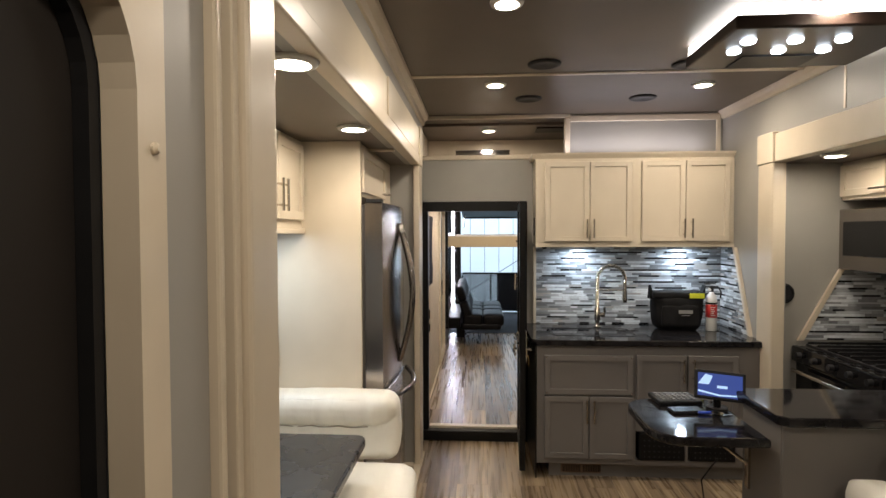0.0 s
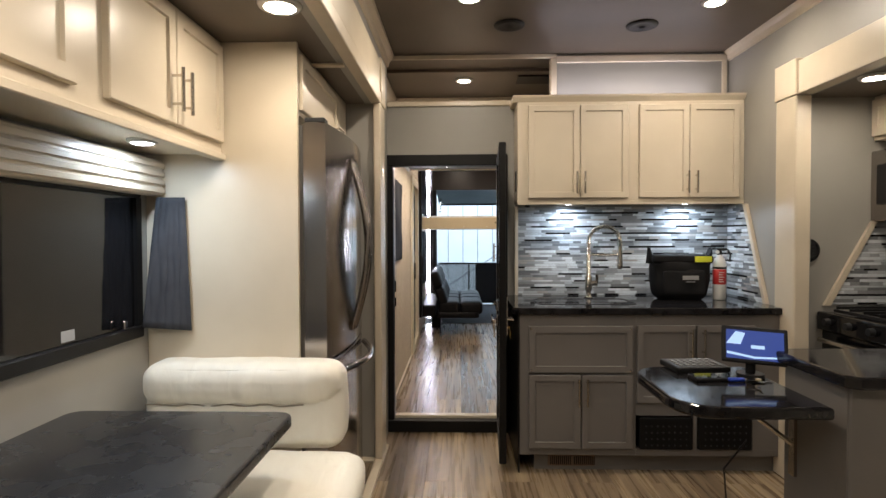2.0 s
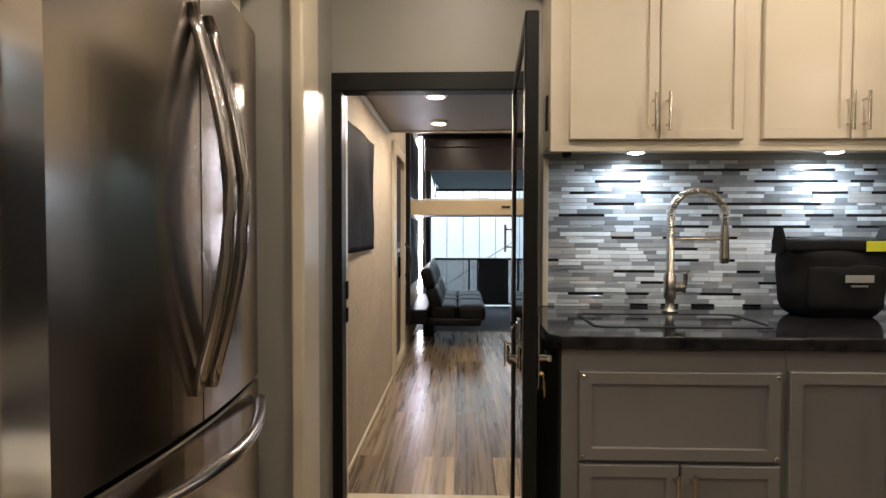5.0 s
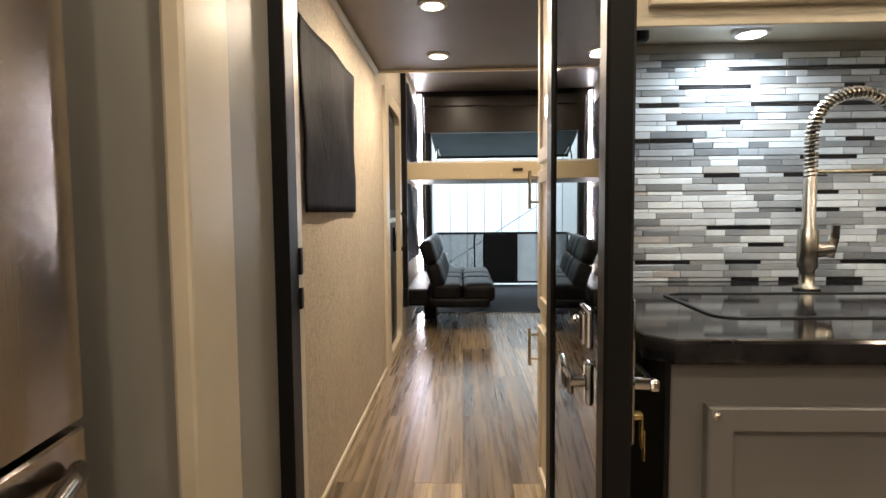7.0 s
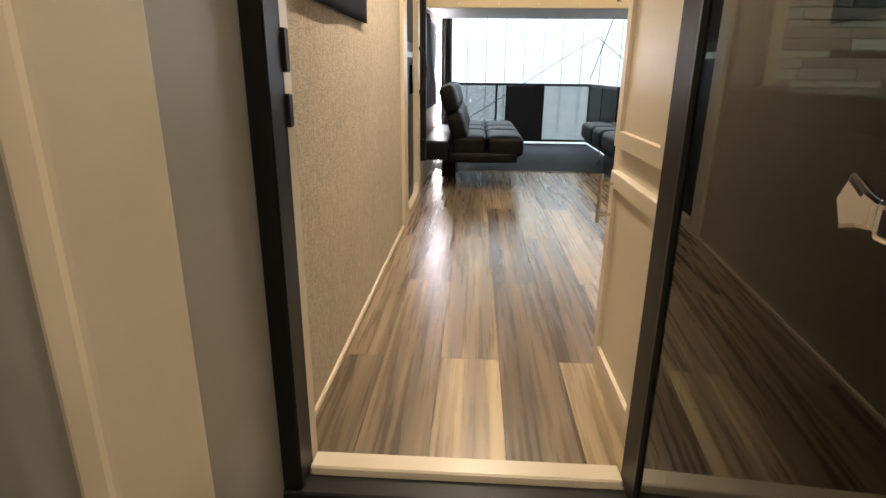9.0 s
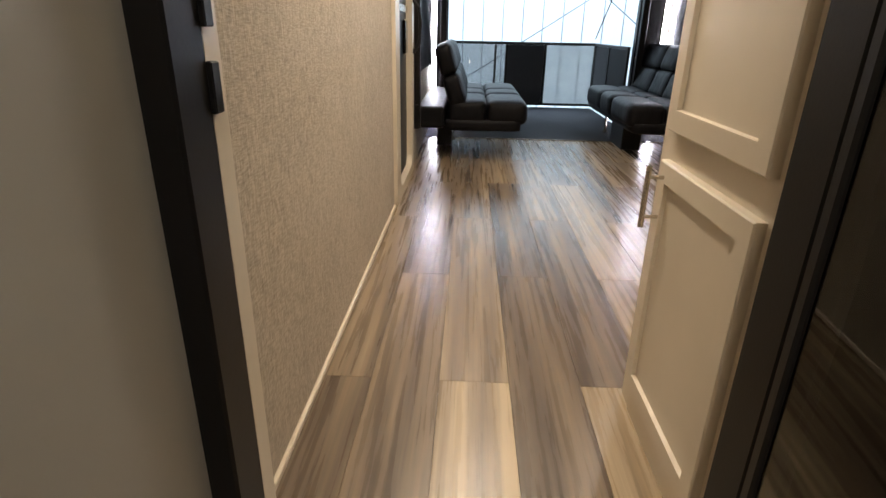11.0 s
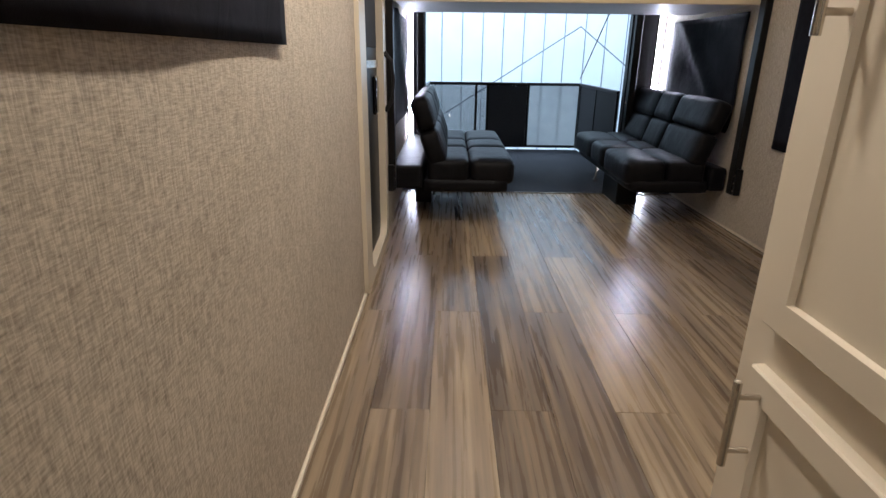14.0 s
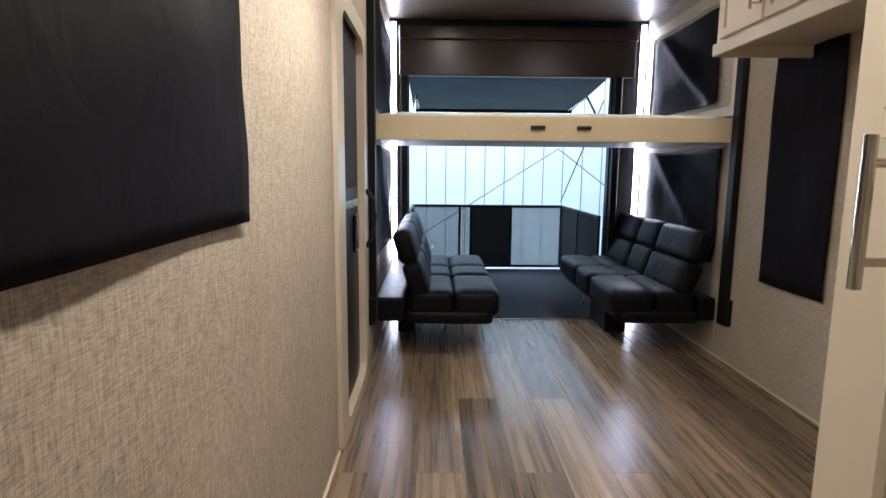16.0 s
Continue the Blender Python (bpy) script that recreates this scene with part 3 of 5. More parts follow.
box(bm, -0.15, 1.92, 9.49, 9.529, 2.33, 2.44, 0.01, 2)
part("header_panel", bm, HEADER, rw, "glossy dark brown header panel")
for x in (-0.11, 1.78):
    part("jamb", bx(x - 0.03, x + 0.03, 9.52, 9.598, 0, 2.03, 0.005), BLACK, rw)

# ---- living room things ----
for x, y in LIVING_LAMPS:
    downlight(x, y, CEIL, LAMPGLOW)
for x, y in SLIDE_LAMPS:
    downlight(x, y, SLIDE_CEIL, LAMPGLOW, 0.068)
# The second fixture belongs to the added, unseen lamp.
for x, y in ((2.17, 3.41), (2.4, 2.1)):
    downlight(x, y, RSLIDE_CEIL, LAMPGLOW)
for x, y in HALL_LAMPS:
    downlight(x, y, HALL_CEIL, LAMPGLOW)
downlight(0.325, 4.98, CEIL - 0.02, LAMPGLOW)
# Fixtures made up for the two added garage fill lamps.
for x in (0.35, 1.5):
    downlight(x, 7.3, GARAGE_CEIL, LAMPGLOW)
for x, y in ((0.585, 3.23), (1.352, 3.29), (0.57, 3.98), (1.321, 4.01)):
    t = thing("ceiling_speaker", (x, y, CEIL), "round black ceiling speaker with a mesh grille", "speaker", "ceiling speakers")
    part("ring", lathe(bmesh.new(), (0, 0, -0.012), [(0.06, 0.002), (0.066, 0.0), (0.085, 0.004), (0.088, 0.0118)], 32), RUBBER, t, local=True, smooth=True)
    bm = lathe(bmesh.new(), (0, 0, -0.010), [(0.02, 0.0), (0.058, 0.002), (0.06, 0.0095)], 28)
    part("grille", bm, MESH, t, local=True)

# ceiling fixture with a glowing edge and six small lamps
fx = thing("light_fixture", (1.75, 2.55, CEIL), "flat dark ceiling fixture with glowing edges and six small spotlights", "ceiling lamp")
part("box", bx(1.24, 1.985, 2.51, 3.04, CEIL - 0.10, CEIL - 0.045, 0.008, 2), HEADER, fx)
part("glow_rim", bx(1.25, 1.975, 2.52, 3.03, CEIL - 0.0445, CEIL - 0.002), SHADEGLOW, fx, "glowing strip between fixture and ceiling")
for i in range(3):
    for j in range(2):
        p = (1.353 + 0.187 * i, 2.655 + 0.13 * j, CEIL - 0.112)
        part("spotlight", lathe(bmesh.new(), p, [(0.018, 0.0), (0.026, 0.003), (0.03, 0.0118)], 20), COOLGLOW, fx, "small cool white spotlight")
part("vent", bx(1.42, 1.75, 2.85, 3.02, CEIL - 0.106, CEIL - 0.101), BLACK, fx)

# upper kitchen cabinets
UF = 4.285
uc = thing("wall_cabinet", (1.36, 4.38, 1.495), "cream shaker wall cabinet with four doors above the tiled counter", "kitchen cabinet")
bm = bmesh.new()
box(bm, 0.648, XR - 0.002, UF, YP - 0.001, 1.515, 2.15, 0.003)
box(bm, 0.648, XR - 0.002, UF - 0.002, UF + 0.02, 1.495, 1.52, 0.002)
part("body", bm, CREAM, uc)
bm = bmesh.new()
prism(bm, [(UF, 2.13), (UF - 0.022, 2.155), (UF - 0.026, 2.168), (YP - 0.015, 2.168), (YP - 0.015, 2.13)], "x", 0.62, XR - 0.002)
part("crown", bm, CREAM, uc)
F = Matrix.Translation((0.648 - 1.36, UF - 4.38, 0.0))
for x0, x1, hx in ((0.066, 0.382, 0.360), (0.386, 0.680, 0.408), (0.748, 1.049, 1.035), (1.053, 1.355, 1.088)):
    d = shaker(uc, "door", x0, x1, 0.04, 0.612, CREAM, F, 0.02, 0.05)
    handle(d, hx, -0.02, 0.065, F, True, 0.135)
t = thing("mirror_strip", (0.64, 4.37, 1.62), "small dark latch plate on the cabinet's side", "latch")
part("plate", bx(0.6415, 0.6475, 4.33, 4.36, 1.58, 1.71, 0.002), RUBBER, t)
for x in (0.985, 1.72):
    downlight(x, 4.38, 1.515, COOLGLOW, 0.04, "cabinet_light", "small round cool white light under the wall cabinet", "under-cabinet lights")
t = solo("sensor", lathe(bmesh.new(), (0.72, 4.35, 1.482), [(0.012, 0.0), (0.018, 0.006), (0.018, 0.03)], 16), RUBBER, "small black sensor under the cream cabinet", "sensor")

# base cabinets
BF, BX = 3.85, 0.61
bc = thing("base_cabinet", (1.3, 4.17, 0), "grey shaker base cabinet with drawer front, doors and floor vent", "kitchen cabinet")
part("body", bx(BX + 0.004, 1.245, BF, YP - 0.001, 0.10, 0.872, 0.002), GREY, bc)
part("body", bx(1.2452, XR - 0.002, BF, YP - 0.001, 0.32, 0.872), GREY, bc)
part("shelf", bx(1.2452, XR - 0.002, BF, YP - 0.001, 0.10, 0.135), GREY, bc)
part("divider", bx(1.555, 1.575, BF, BF + 0.3, 0.1352, 0.3198), GREY, bc)
part("divider", bx(1.87, XR - 0.002, BF, BF + 0.3, 0.1352, 0.3198), GREY, bc)
part("back_panel", bx(1.2452, XR - 0.002, BF + 0.3, YP - 0.001, 0.1352, 0.3198), GREY, bc)
part("toe_kick", bx(0.70, XR - 0.002, BF + 0.05, YP - 0.001, 0.0, 0.0998), GREY, bc)
# This side lies in shade; the black colour of the panel stands for that.
part("side_panel", bx(BX - 0.004, BX + 0.0035, BF, YP - 0.001, 0.0, 0.872), BLACK, bc, "side panel coloured black for the shade on it")
F = Matrix.Translation((-1.3, BF - 4.17, 0))
shaker(bc, "drawer_front", 0.662, 1.224, 0.556, 0.81, GREY, F, 0.02, 0.048)
for x0, x1, z0, z1, hx, hz in ((0.662, 0.943, 0.14, 0.545, 0.928, 0.38), (0.949, 1.224, 0.14, 0.545, 0.973, 0.38), (1.247, 1.555, 0.392, 0.814, 1.528, 0.65), (1.565, 1.875, 0.392, 0.814, 1.592, 0.65)):
    d = shaker(bc, "door", x0, x1, z0, z1, GREY, F, 0.02, 0.048)
    handle(d, hx, -0.02, hz, F, True, 0.15)
for z in (0.797, 0.569):
    for x in (0.674, 1.212):
        part("screw", lathe(bmesh.new(), (0, 0, 0), [(0.006, 0), (0.006, 0.002), (0.003, 0.004)], 10), NICKEL, bc, m=Matrix.Translation((x, BF - 0.02, z)) @ pose(0, 0, 0, 90, 0, 0))
vent = thing("floor_vent", (0.9, BF + 0.05, 0.06), "brown slotted heating vent in the cabinet's toe kick", "vent")
part("frame", bx(0.775, 1.035, BF + 0.044, BF + 0.0495, 0.022, 0.085, 0.002), mat("vent_brown", (0.20, 0.13, 0.08), rough=0.5), vent)
for k in range(22):
    x = 0.788 + k * 0.0108 + (0.012 if k > 10 else 0)
    part("slat", bx(x, x + 0.0055, BF + 0.040, BF + 0.0438, 0.03, 0.077), BLACK, vent)
for x0, x1 in ((1.262, 1.55), (1.58, 1.865)):
    t = thing("storage_basket", ((x0 + x1) / 2, BF + 0.12, 0.135), "black plastic basket with rows of small holes", "basket", "baskets under the cabinet")
    part("box", bx(x0, x1, BF - 0.012, BF + 0.25, 0.136, 0.312, 0.006, 2), BLACK, t)
    bm = bmesh.new()
    for i in range(8):
        for j in range(4):
            cyl(bm, (x0 + 0.035 + i * 0.031, BF - 0.0165, 0.16 + 0.035 * j), (x0 + 0.035 + i * 0.031, BF - 0.0115, 0.16 + 0.035 * j), 0.0045, n=8)
    tagged(part("hole_grid", bm, MESH, t), kind="stuff")

ct = solo("countertop", prism(bmesh.new(), [(0.575, 3.86), (0.61, 3.825), (XR - 0.002, 3.825), (XR - 0.002, YP - 0.001), (0.575, YP - 0.001)], "z", 0.8725, 0.91, 0.006, 2), STONE, "glossy black stone countertop with pale flecks", "countertop")

# right side return of the splash and its slanted trim
bm = bmesh.new()
prism(bm, [(4.0, 0.911), (4.03, 0.911), (4.265, 1.494), (4.235, 1.494)], "x", XR - 0.022, XR - 0.001)
solo("splash_trim", bm, TRIM, kind="structure")
bm = bmesh.new()
box(bm, 0.65, 0.672, YP - 0.02, YP - 0.001, 0.911, 1.4945, 0.002)
solo("splash_trim", bm, TRIM, kind="structure")

# faucet
fc = thing("faucet", (1.10, 4.33, 0.91), "brushed steel spring kitchen faucet with a pull-down spray head", "faucet")
bm = lathe(bmesh.new(), (1.10, 4.33, 0.9105), [(0.028, 0), (0.028, 0.006), (0.016, 0.010), (0.016, 0.045), (0.022, 0.052), (0.022, 0.135), (0.014, 0.145), (0.0135, 0.275), (0.010, 0.278)], 20)
part("column", bm, NICKEL, fc, smooth=True)
pts = [(1.10, 4.33, 1.17 + 0.02 * k) for k in range(5)] + [(1.198 - 0.098 * math.cos(radians(a)), 4.33, 1.262 + 0.095 * math.sin(radians(a))) for a in range(0, 181, 12)] + [(1.296, 4.33, 1.255 - 0.02 * k) for k in range(2)]
part("hose", tube(bmesh.new(), pts, 0.007, 10), RUBBER, fc)
bm = bmesh.new()
P3 = [Vector(p) for p in pts]
N = 46
turns = []
for i in range(N * 8):
    u = i / (N * 8 - 1) * (len(P3) - 1)
    k = min(int(u), len(P3) - 2)
    p = P3[k].lerp(P3[k + 1], u - k)
    d = (P3[k + 1] - P3[k]).normalized()
    q = d.to_track_quat("Z", "Y")
    a = 6.28319 * i / 8
    turns.append(p + q @ Vector((0.0125 * math.cos(a), 0.0125 * math.sin(a), 0)))
tube(bm, turns, 0.0032, 6)
part("spring", bm, NICKEL, fc, "coiled steel spring")
bm = bmesh.new()
cyl(bm, (1.296, 4.33, 1.235), (1.296, 4.33, 1.11), 0.013, 0.018)
cyl(bm, (1.296, 4.33, 1.11), (1.296, 4.33, 1.09), 0.018, 0.014)
part("spray_head", bm, NICKEL, fc, smooth=False)
bm = bmesh.new()
cyl(bm, (1.10, 4.33, 1.18), (1.29, 4.33, 1.18), 0.0055)
part("arm", bm, NICKEL, fc)
bm = bmesh.new()
cyl(bm, (1.115, 4.33, 1.0), (1.15, 4.325, 1.005), 0.018)
tube(bm, [(1.145, 4.322, 0.985), (1.15, 4.315, 1.03), (1.145, 4.305, 1.06)], 0.009)
part("lever", bm, NICKEL, fc)
sk = thing("sink", (0.95, 4.15, 0.91), "dark undermount sink rim in the black counter", "sink")
part("rim", ring(bmesh.new(), round_rect(0.74, 1.3, 3.98, 4.27, 0.04), round_rect(0.75, 1.29, 3.99, 4.26, 0.035), -0.001, 0.0015), RUBBER, sk, m=Matrix(((0, 1, 0, 0), (0, 0, 1, 0), (1, 0, 0, 0.911), (0, 0, 0, 1))))

# bag, fire extinguisher
bag = thing("cooler_bag", (1.63, 4.27, 0.91), "black soft cooler bag with a yellow label and a pale word", "bag")
bm = bmesh.new()
cushion(bm, 1.485, 1.795, 4.20, 4.34, 0.912, 1.16, 0.035, 0.016, 0.020, 4)
for v in bm.verts:
    k = (v.co.z - 0.912) / 0.25
    v.co.x = 1.635 + (v.co.x - 1.635) * (0.90 + 0.22 * k)
part("body", bm, BAGCLOTH, bag, smooth=True)
for x in (1.455, 1.80):
    bm = bmesh.new()
    prism(bm, [(x - 0.01, 1.13), (x + 0.03, 1.13), (x + (0.0 if x < 1.6 else 0.03), 1.225)], "y", 4.24, 4.30, 0.003)
    part("corner_flap", bm, BAGCLOTH, bag)
part("lid", cushion(bmesh.new(), 1.468, 1.822, 4.19, 4.35, 1.135, 1.185, 0.015, 0.003, 0.012, 9), BAGCLOTH, bag, smooth=True)
part("pocket", cushion(bmesh.new(), 1.515, 1.765, 4.180, 4.205, 0.94, 1.09, 0.012, 0.003, 0.006, 12), BAGCLOTH, bag, smooth=True)
part("label", bx(1.70, 1.80, 4.181, 4.1845, 1.14, 1.175, 0.001), YELLOW, bag, "yellow label", m=Matrix.Translation((0, 0.0, 0)))


def words(body, size, at, material, parent, name="lettering", rx=90, rz=0):
    cu = bpy.data.curves.new(name, "FONT")
    cu.body, cu.size, cu.extrude, cu.align_x = body, size, 0.0005, "CENTER"
    tmp = bpy.data.objects.new(name, cu)
    data = bpy.data.meshes.new_from_object(tmp)
    bpy.data.objects.remove(tmp)
    bm = bmesh.new()
    bm.from_mesh(data)
    bpy.data.meshes.remove(data)
    return part(name, bm, material, parent, m=pose(*at, rx, 0, rz))


part("logo_plate", bx(1.62, 1.715, 4.1635, 4.166, 1.035, 1.06, 0.001), mat("pale_print", (0.30, 0.30, 0.30)), bag, "pale printed mark")
part("logo_line", bx(1.64, 1.695, 4.1635, 4.166, 1.02, 1.026), mat("pale_print_line", (0.22, 0.22, 0.22)), bag)

fe = thing("fire_extinguisher", (1.862, 4.22, 0.91), "small white fire extinguisher with a red label", "fire extinguisher")
part("cylinder", lathe(bmesh.new(), (1.862, 4.22, 0.911), [(0.032, 0), (0.036, 0.006), (0.036, 0.215), (0.03, 0.245), (0.016, 0.262), (0.014, 0.272)], 28), WHITE, fe, smooth=True)
part("label", lathe(bmesh.new(), (1.862, 4.22, 1.005), [(0.0366, 0), (0.0372, 0.0005), (0.0372, 0.09), (0.0366, 0.0905)], 28), RED, fe, "red printed label", smooth=True)
part("band", lathe(bmesh.new(), (1.862, 4.22, 1.098), [(0.0366, 0), (0.0374, 0.0005), (0.0374, 0.012), (0.0366, 0.0125)], 28), BLACK, fe)
bm = bmesh.new()
for k in range(5):
    box(bm, 1.842, 1.842 + (0.022 if k % 2 else 0.03), 4.1815, 4.184, 1.02 + k * 0.014, 1.024 + k * 0.014)
part("print", bm, WHITE, fe)
bm = lathe(bmesh.new(), (1.862, 4.22, 1.183), [(0.014, 0), (0.014, 0.03), (0.01, 0.035)], 16)
box(bm, 1.815, 1.905, 4.212, 4.228, 1.216, 1.224, 0.002)
box(bm, 1.81, 1.89, 4.213, 4.227, 1.236, 1.243, 0.002, m=None)
part("valve", bm, RUBBER, fe)
part("hose", tube(bmesh.new(), [(1.88, 4.22, 1.21), (1.91, 4.22, 1.215), (1.925, 4.215, 1.18), (1.918, 4.21, 1.14)], 0.006), RUBBER, fe)
part("gauge", cyl(bmesh.new(), (1.84, 4.205, 1.2), (1.84, 4.195, 1.2), 0.01), WHITE, fe)

# peninsula, flip-up leaf, tablet, keypad, phone, keys
pn = thing("peninsula_cabinet", (1.85, 2.6, 0), "grey panelled peninsula cabinet under a black stone top", "kitchen cabinet")
bm = bmesh.new()
box(bm, 1.405, 2.3, 2.45, 2.76, 0.0, 0.865, 0.003)
part("body", bm, GREY, pn)
part("side_panel", bx(1.399, 1.4045, 2.455, 2.755, 0.0, 0.865), GREY, pn)
solo("countertop", prism(bmesh.new(), [(1.37, 2.43), (1.40, 2.40), (2.32, 2.40), (2.32, 2.81), (1.40, 2.81), (1.37, 2.78)], "z", 0.866, 0.903, 0.008, 2), STONE, "glossy black stone top of the peninsula", "countertop")
leaf = thing("flip_up_leaf", (1.15, 2.72, 0.76), "rounded black stone leaf on a folding bracket beside the peninsula", "counter leaf")
pts = [(1.366, 2.46), (1.366, 2.97)]
for k in range(9):
    a = radians(90 + 90 * k / 8)
    pts.append((1.06 + 0.13 * math.cos(a), 2.84 + 0.13 * math.sin(a)))
for k in range(9):
    a = radians(180 + 90 * k / 8)
    pts.append((1.06 + 0.13 * math.cos(a), 2.59 + 0.13 * math.sin(a)))
part("top", prism(bmesh.new(), pts, "z", 0.762, 0.80, 0.01, 3), STONE, leaf)
bm = bmesh.new()
tube(bm, [(1.19, 2.7, 0.758), (1.398, 2.7, 0.60)], 0.008)
box(bm, 1.13, 1.39, 2.69, 2.71, 0.752, 0.7615)
box(bm, 1.388, 1.3985, 2.685, 2.715, 0.50, 0.76)
part("bracket", bm, NICKEL, leaf, "steel folding bracket")
tb = thing("tablet", (1.30, 2.80, 0.8), "small tablet monitor on a stand with a blue picture", "tablet")
TM = Matrix.Translation((1.312, 2.79, 0.915)) @ pose(0, 0, 0, 0, 0, -14) @ pose(0, 0, 0, -18, 0, 0) @ pose(0, 0, 0, 0, 3, 0)
part("case", bx(-0.104, 0.104, -0.007, 0.007, -0.064, 0.064, 0.006, 2, m=None), RUBBER, tb, m=TM)
part("screen", bx(-0.090, 0.090, -0.0085, -0.0068, -0.050, 0.050), SCREEN, tb, "lit screen with a blue picture", m=TM)
bm = bmesh.new()
prism(bm, [(-0.09, 0.0), (-0.06, 0.045), (-0.03, 0.04), (-0.045, 0.0)], "y", -0.0092, -0.0086)
prism(bm, [(-0.088, -0.035), (0.0, -0.046), (0.086, -0.040), (0.086, -0.034), (0.0, -0.039), (-0.088, -0.026)], "y", -0.0092, -0.0086)
box(bm, -0.012, 0.03, -0.0092, -0.0086, -0.012, 0.0)
part("picture", bm, SCREENW, tb, "bright shapes on the screen", m=TM)
bm = cyl(bmesh.new(), (1.31, 2.81, 0.802), (1.31, 2.81, 0.815), 0.045)
cyl(bm, (1.31, 2.81, 0.815), (1.305, 2.80, 0.87), 0.016)
part("stand", bm, RUBBER, tb)
kp = thing("keypad_unit", (1.17, 2.92, 0.8), "flat black keypad unit with rows of small keys", "keypad")
KM = Matrix.Translation((1.165, 2.93, 0.801)) @ pose(0, 0, 0, 0, 0, 4)
part("case", bx(-0.10, 0.10, -0.075, 0.075, 0, 0.022, 0.006, 2), RUBBER, kp, m=KM)
bm = bmesh.new()
for i in range(7):
    for j in range(5):
        box(bm, -0.082 + 0.024 * i, -0.066 + 0.024 * i, -0.055 + 0.023 * j, -0.042 + 0.023 * j, 0.0222, 0.0262, 0.0015)
part("keyboard", bm, mat("pale_keys", (0.25, 0.24, 0.23), (0.08, 0.08, 0.08), scale=90), kp, m=KM)
ph = thing("phone", (1.16, 2.775, 0.8), "black phone lying on the stone leaf", "phone")
part("body", bx(-0.07, 0.07, -0.035, 0.035, 0, 0.012, 0.005, 2), RUBBER, ph, m=Matrix.Translation((1.16, 2.775, 0.801)) @ pose(0, 0, 0, 0, 0, 5))
part("glass", bx(-0.066, 0.066, -0.031, 0.031, 0.0122, 0.0135), BLACKGLASS, ph, m=Matrix.Translation((1.16, 2.775, 0.801)) @ pose(0, 0, 0, 0, 0, 5))
ky = thing("key_bunch", (1.28, 2.74, 0.8), "bunch of brass and steel keys with a blue tag", "keys")
for k in range(6):
    a = 50 * k + 10
    M = Matrix.Translation((1.285, 2.725, 0.802 + 0.003 * k)) @ pose(0, 0, 0, 0, 0, a)
    bm = cyl(bmesh.new(), (0.02, 0, 0), (0.02, 0, 0.0025), 0.011, n=12)
    box(bm, 0.028, 0.06, -0.003, 0.003, 0, 0.0022)
    part("key", bm, BRASS if k % 2 else CHROME, ky, m=M)
part("tag", bx(1.20, 1.26, 2.735, 2.752, 0.8025, 0.814, 0.004), mat("blue_tag", (0.02, 0.06, 0.5), rough=0.3), ky, "blue key tag")
part("ring", tube(bmesh.new(), [(1.285 + 0.014 * math.cos(a / 8 * 6.28), 2.725 + 0.014 * math.sin(a / 8 * 6.28), 0.815) for a in range(9)], 0.0012, 5), CHROME, ky)
solo("power_cable", tube(bmesh.new(), [(1.395, 3.0, 0.5), (1.36, 3.1, 0.35), (1.42, 3.2, 0.16), (1.36, 3.3, 0.03), (1.5, 3.42, 0.012), (1.62, 3.34, 0.01), (1.55, 3.2, 0.01)], 0.004), RUBBER, "thin black cable hanging to the wood floor", "cable")

# white armchair by the peninsula
ac = thing("armchair", (2.0, 2.0, 0), "white leather reclining armchair backed against the peninsula", "armchair")
part("arm", cushion(bmesh.new(), 1.58, 1.74, 1.7, 2.40, 0.05, 0.70, 0.05, 0.012), WHITELEATHER, ac, smooth=True)
part("arm", cushion(bmesh.new(), 2.5, 2.66, 1.7, 2.40, 0.05, 0.70, 0.05, 0.012), WHITELEATHER, ac, smooth=True)
part("backrest", cushion(bmesh.new(), 1.745, 2.495, 2.2, 2.39, 0.4, 0.84, 0.06, 0.02), WHITELEATHER, ac, smooth=True)
part("seat", cushion(bmesh.new(), 1.745, 2.495, 1.68, 2.2, 0.06, 0.47, 0.06, 0.02), WHITELEATHER, ac, smooth=True)

# ---- left slide ----
pw = solo("fridge_side_panel", bx(-0.949, -0.345, 2.985, 3.005, 0.012, SLIDE_CEIL - 0.001, 0.001), CREAM, "tall smooth cream panel beside the fridge", "panel")
fc2 = thing("fridge_cabinet", (-0.6, 3.5, 1.77), "cream cabinet over the fridge with one shaker door", "kitchen cabinet")
part("body", bx(-0.949, -0.36, 3.0055, 3.98, 1.79, SLIDE_CEIL - 0.001), CREAM, fc2)
M = Matrix.Translation((-0.36 + 0.6, 3.5 - 3.5, -1.77)) @ pose(0, 0, 0, 0, 0, 90)
d = shaker(fc2, "door", -0.45, 0.20, 1.81, 2.03, CREAM, M)
handle(d, 0.04, -0.02, 1.835, M, False, 0.13)
fr = thing("fridge", (-0.6, 3.45, 0.012), "tall stainless steel fridge with curved door handles", "refrigerator")
part("body", bx(-0.93, -0.335, 3.02, 3.80, 0.02, 1.745, 0.004), mat("fridge_side_grey", (0.22, 0.21, 0.2), rough=0.35, metal=0.8), fr)


def bowed(y0, y1, z0, z1, out, n=10):
    """A door front that bows outward."""
    bm = bmesh.new()
    pts = [(-0.333, y0)] + [(-0.245 + out * math.sin(math.pi * (y0 + (y1 - y0) * k / n - 3.02) / 0.78), y0 + (y1 - y0) * k / n) for k in range(n + 1)] + [(-0.333, y1)]
    prism(bm, pts, "z", z0, z1, 0.004)
    return bm


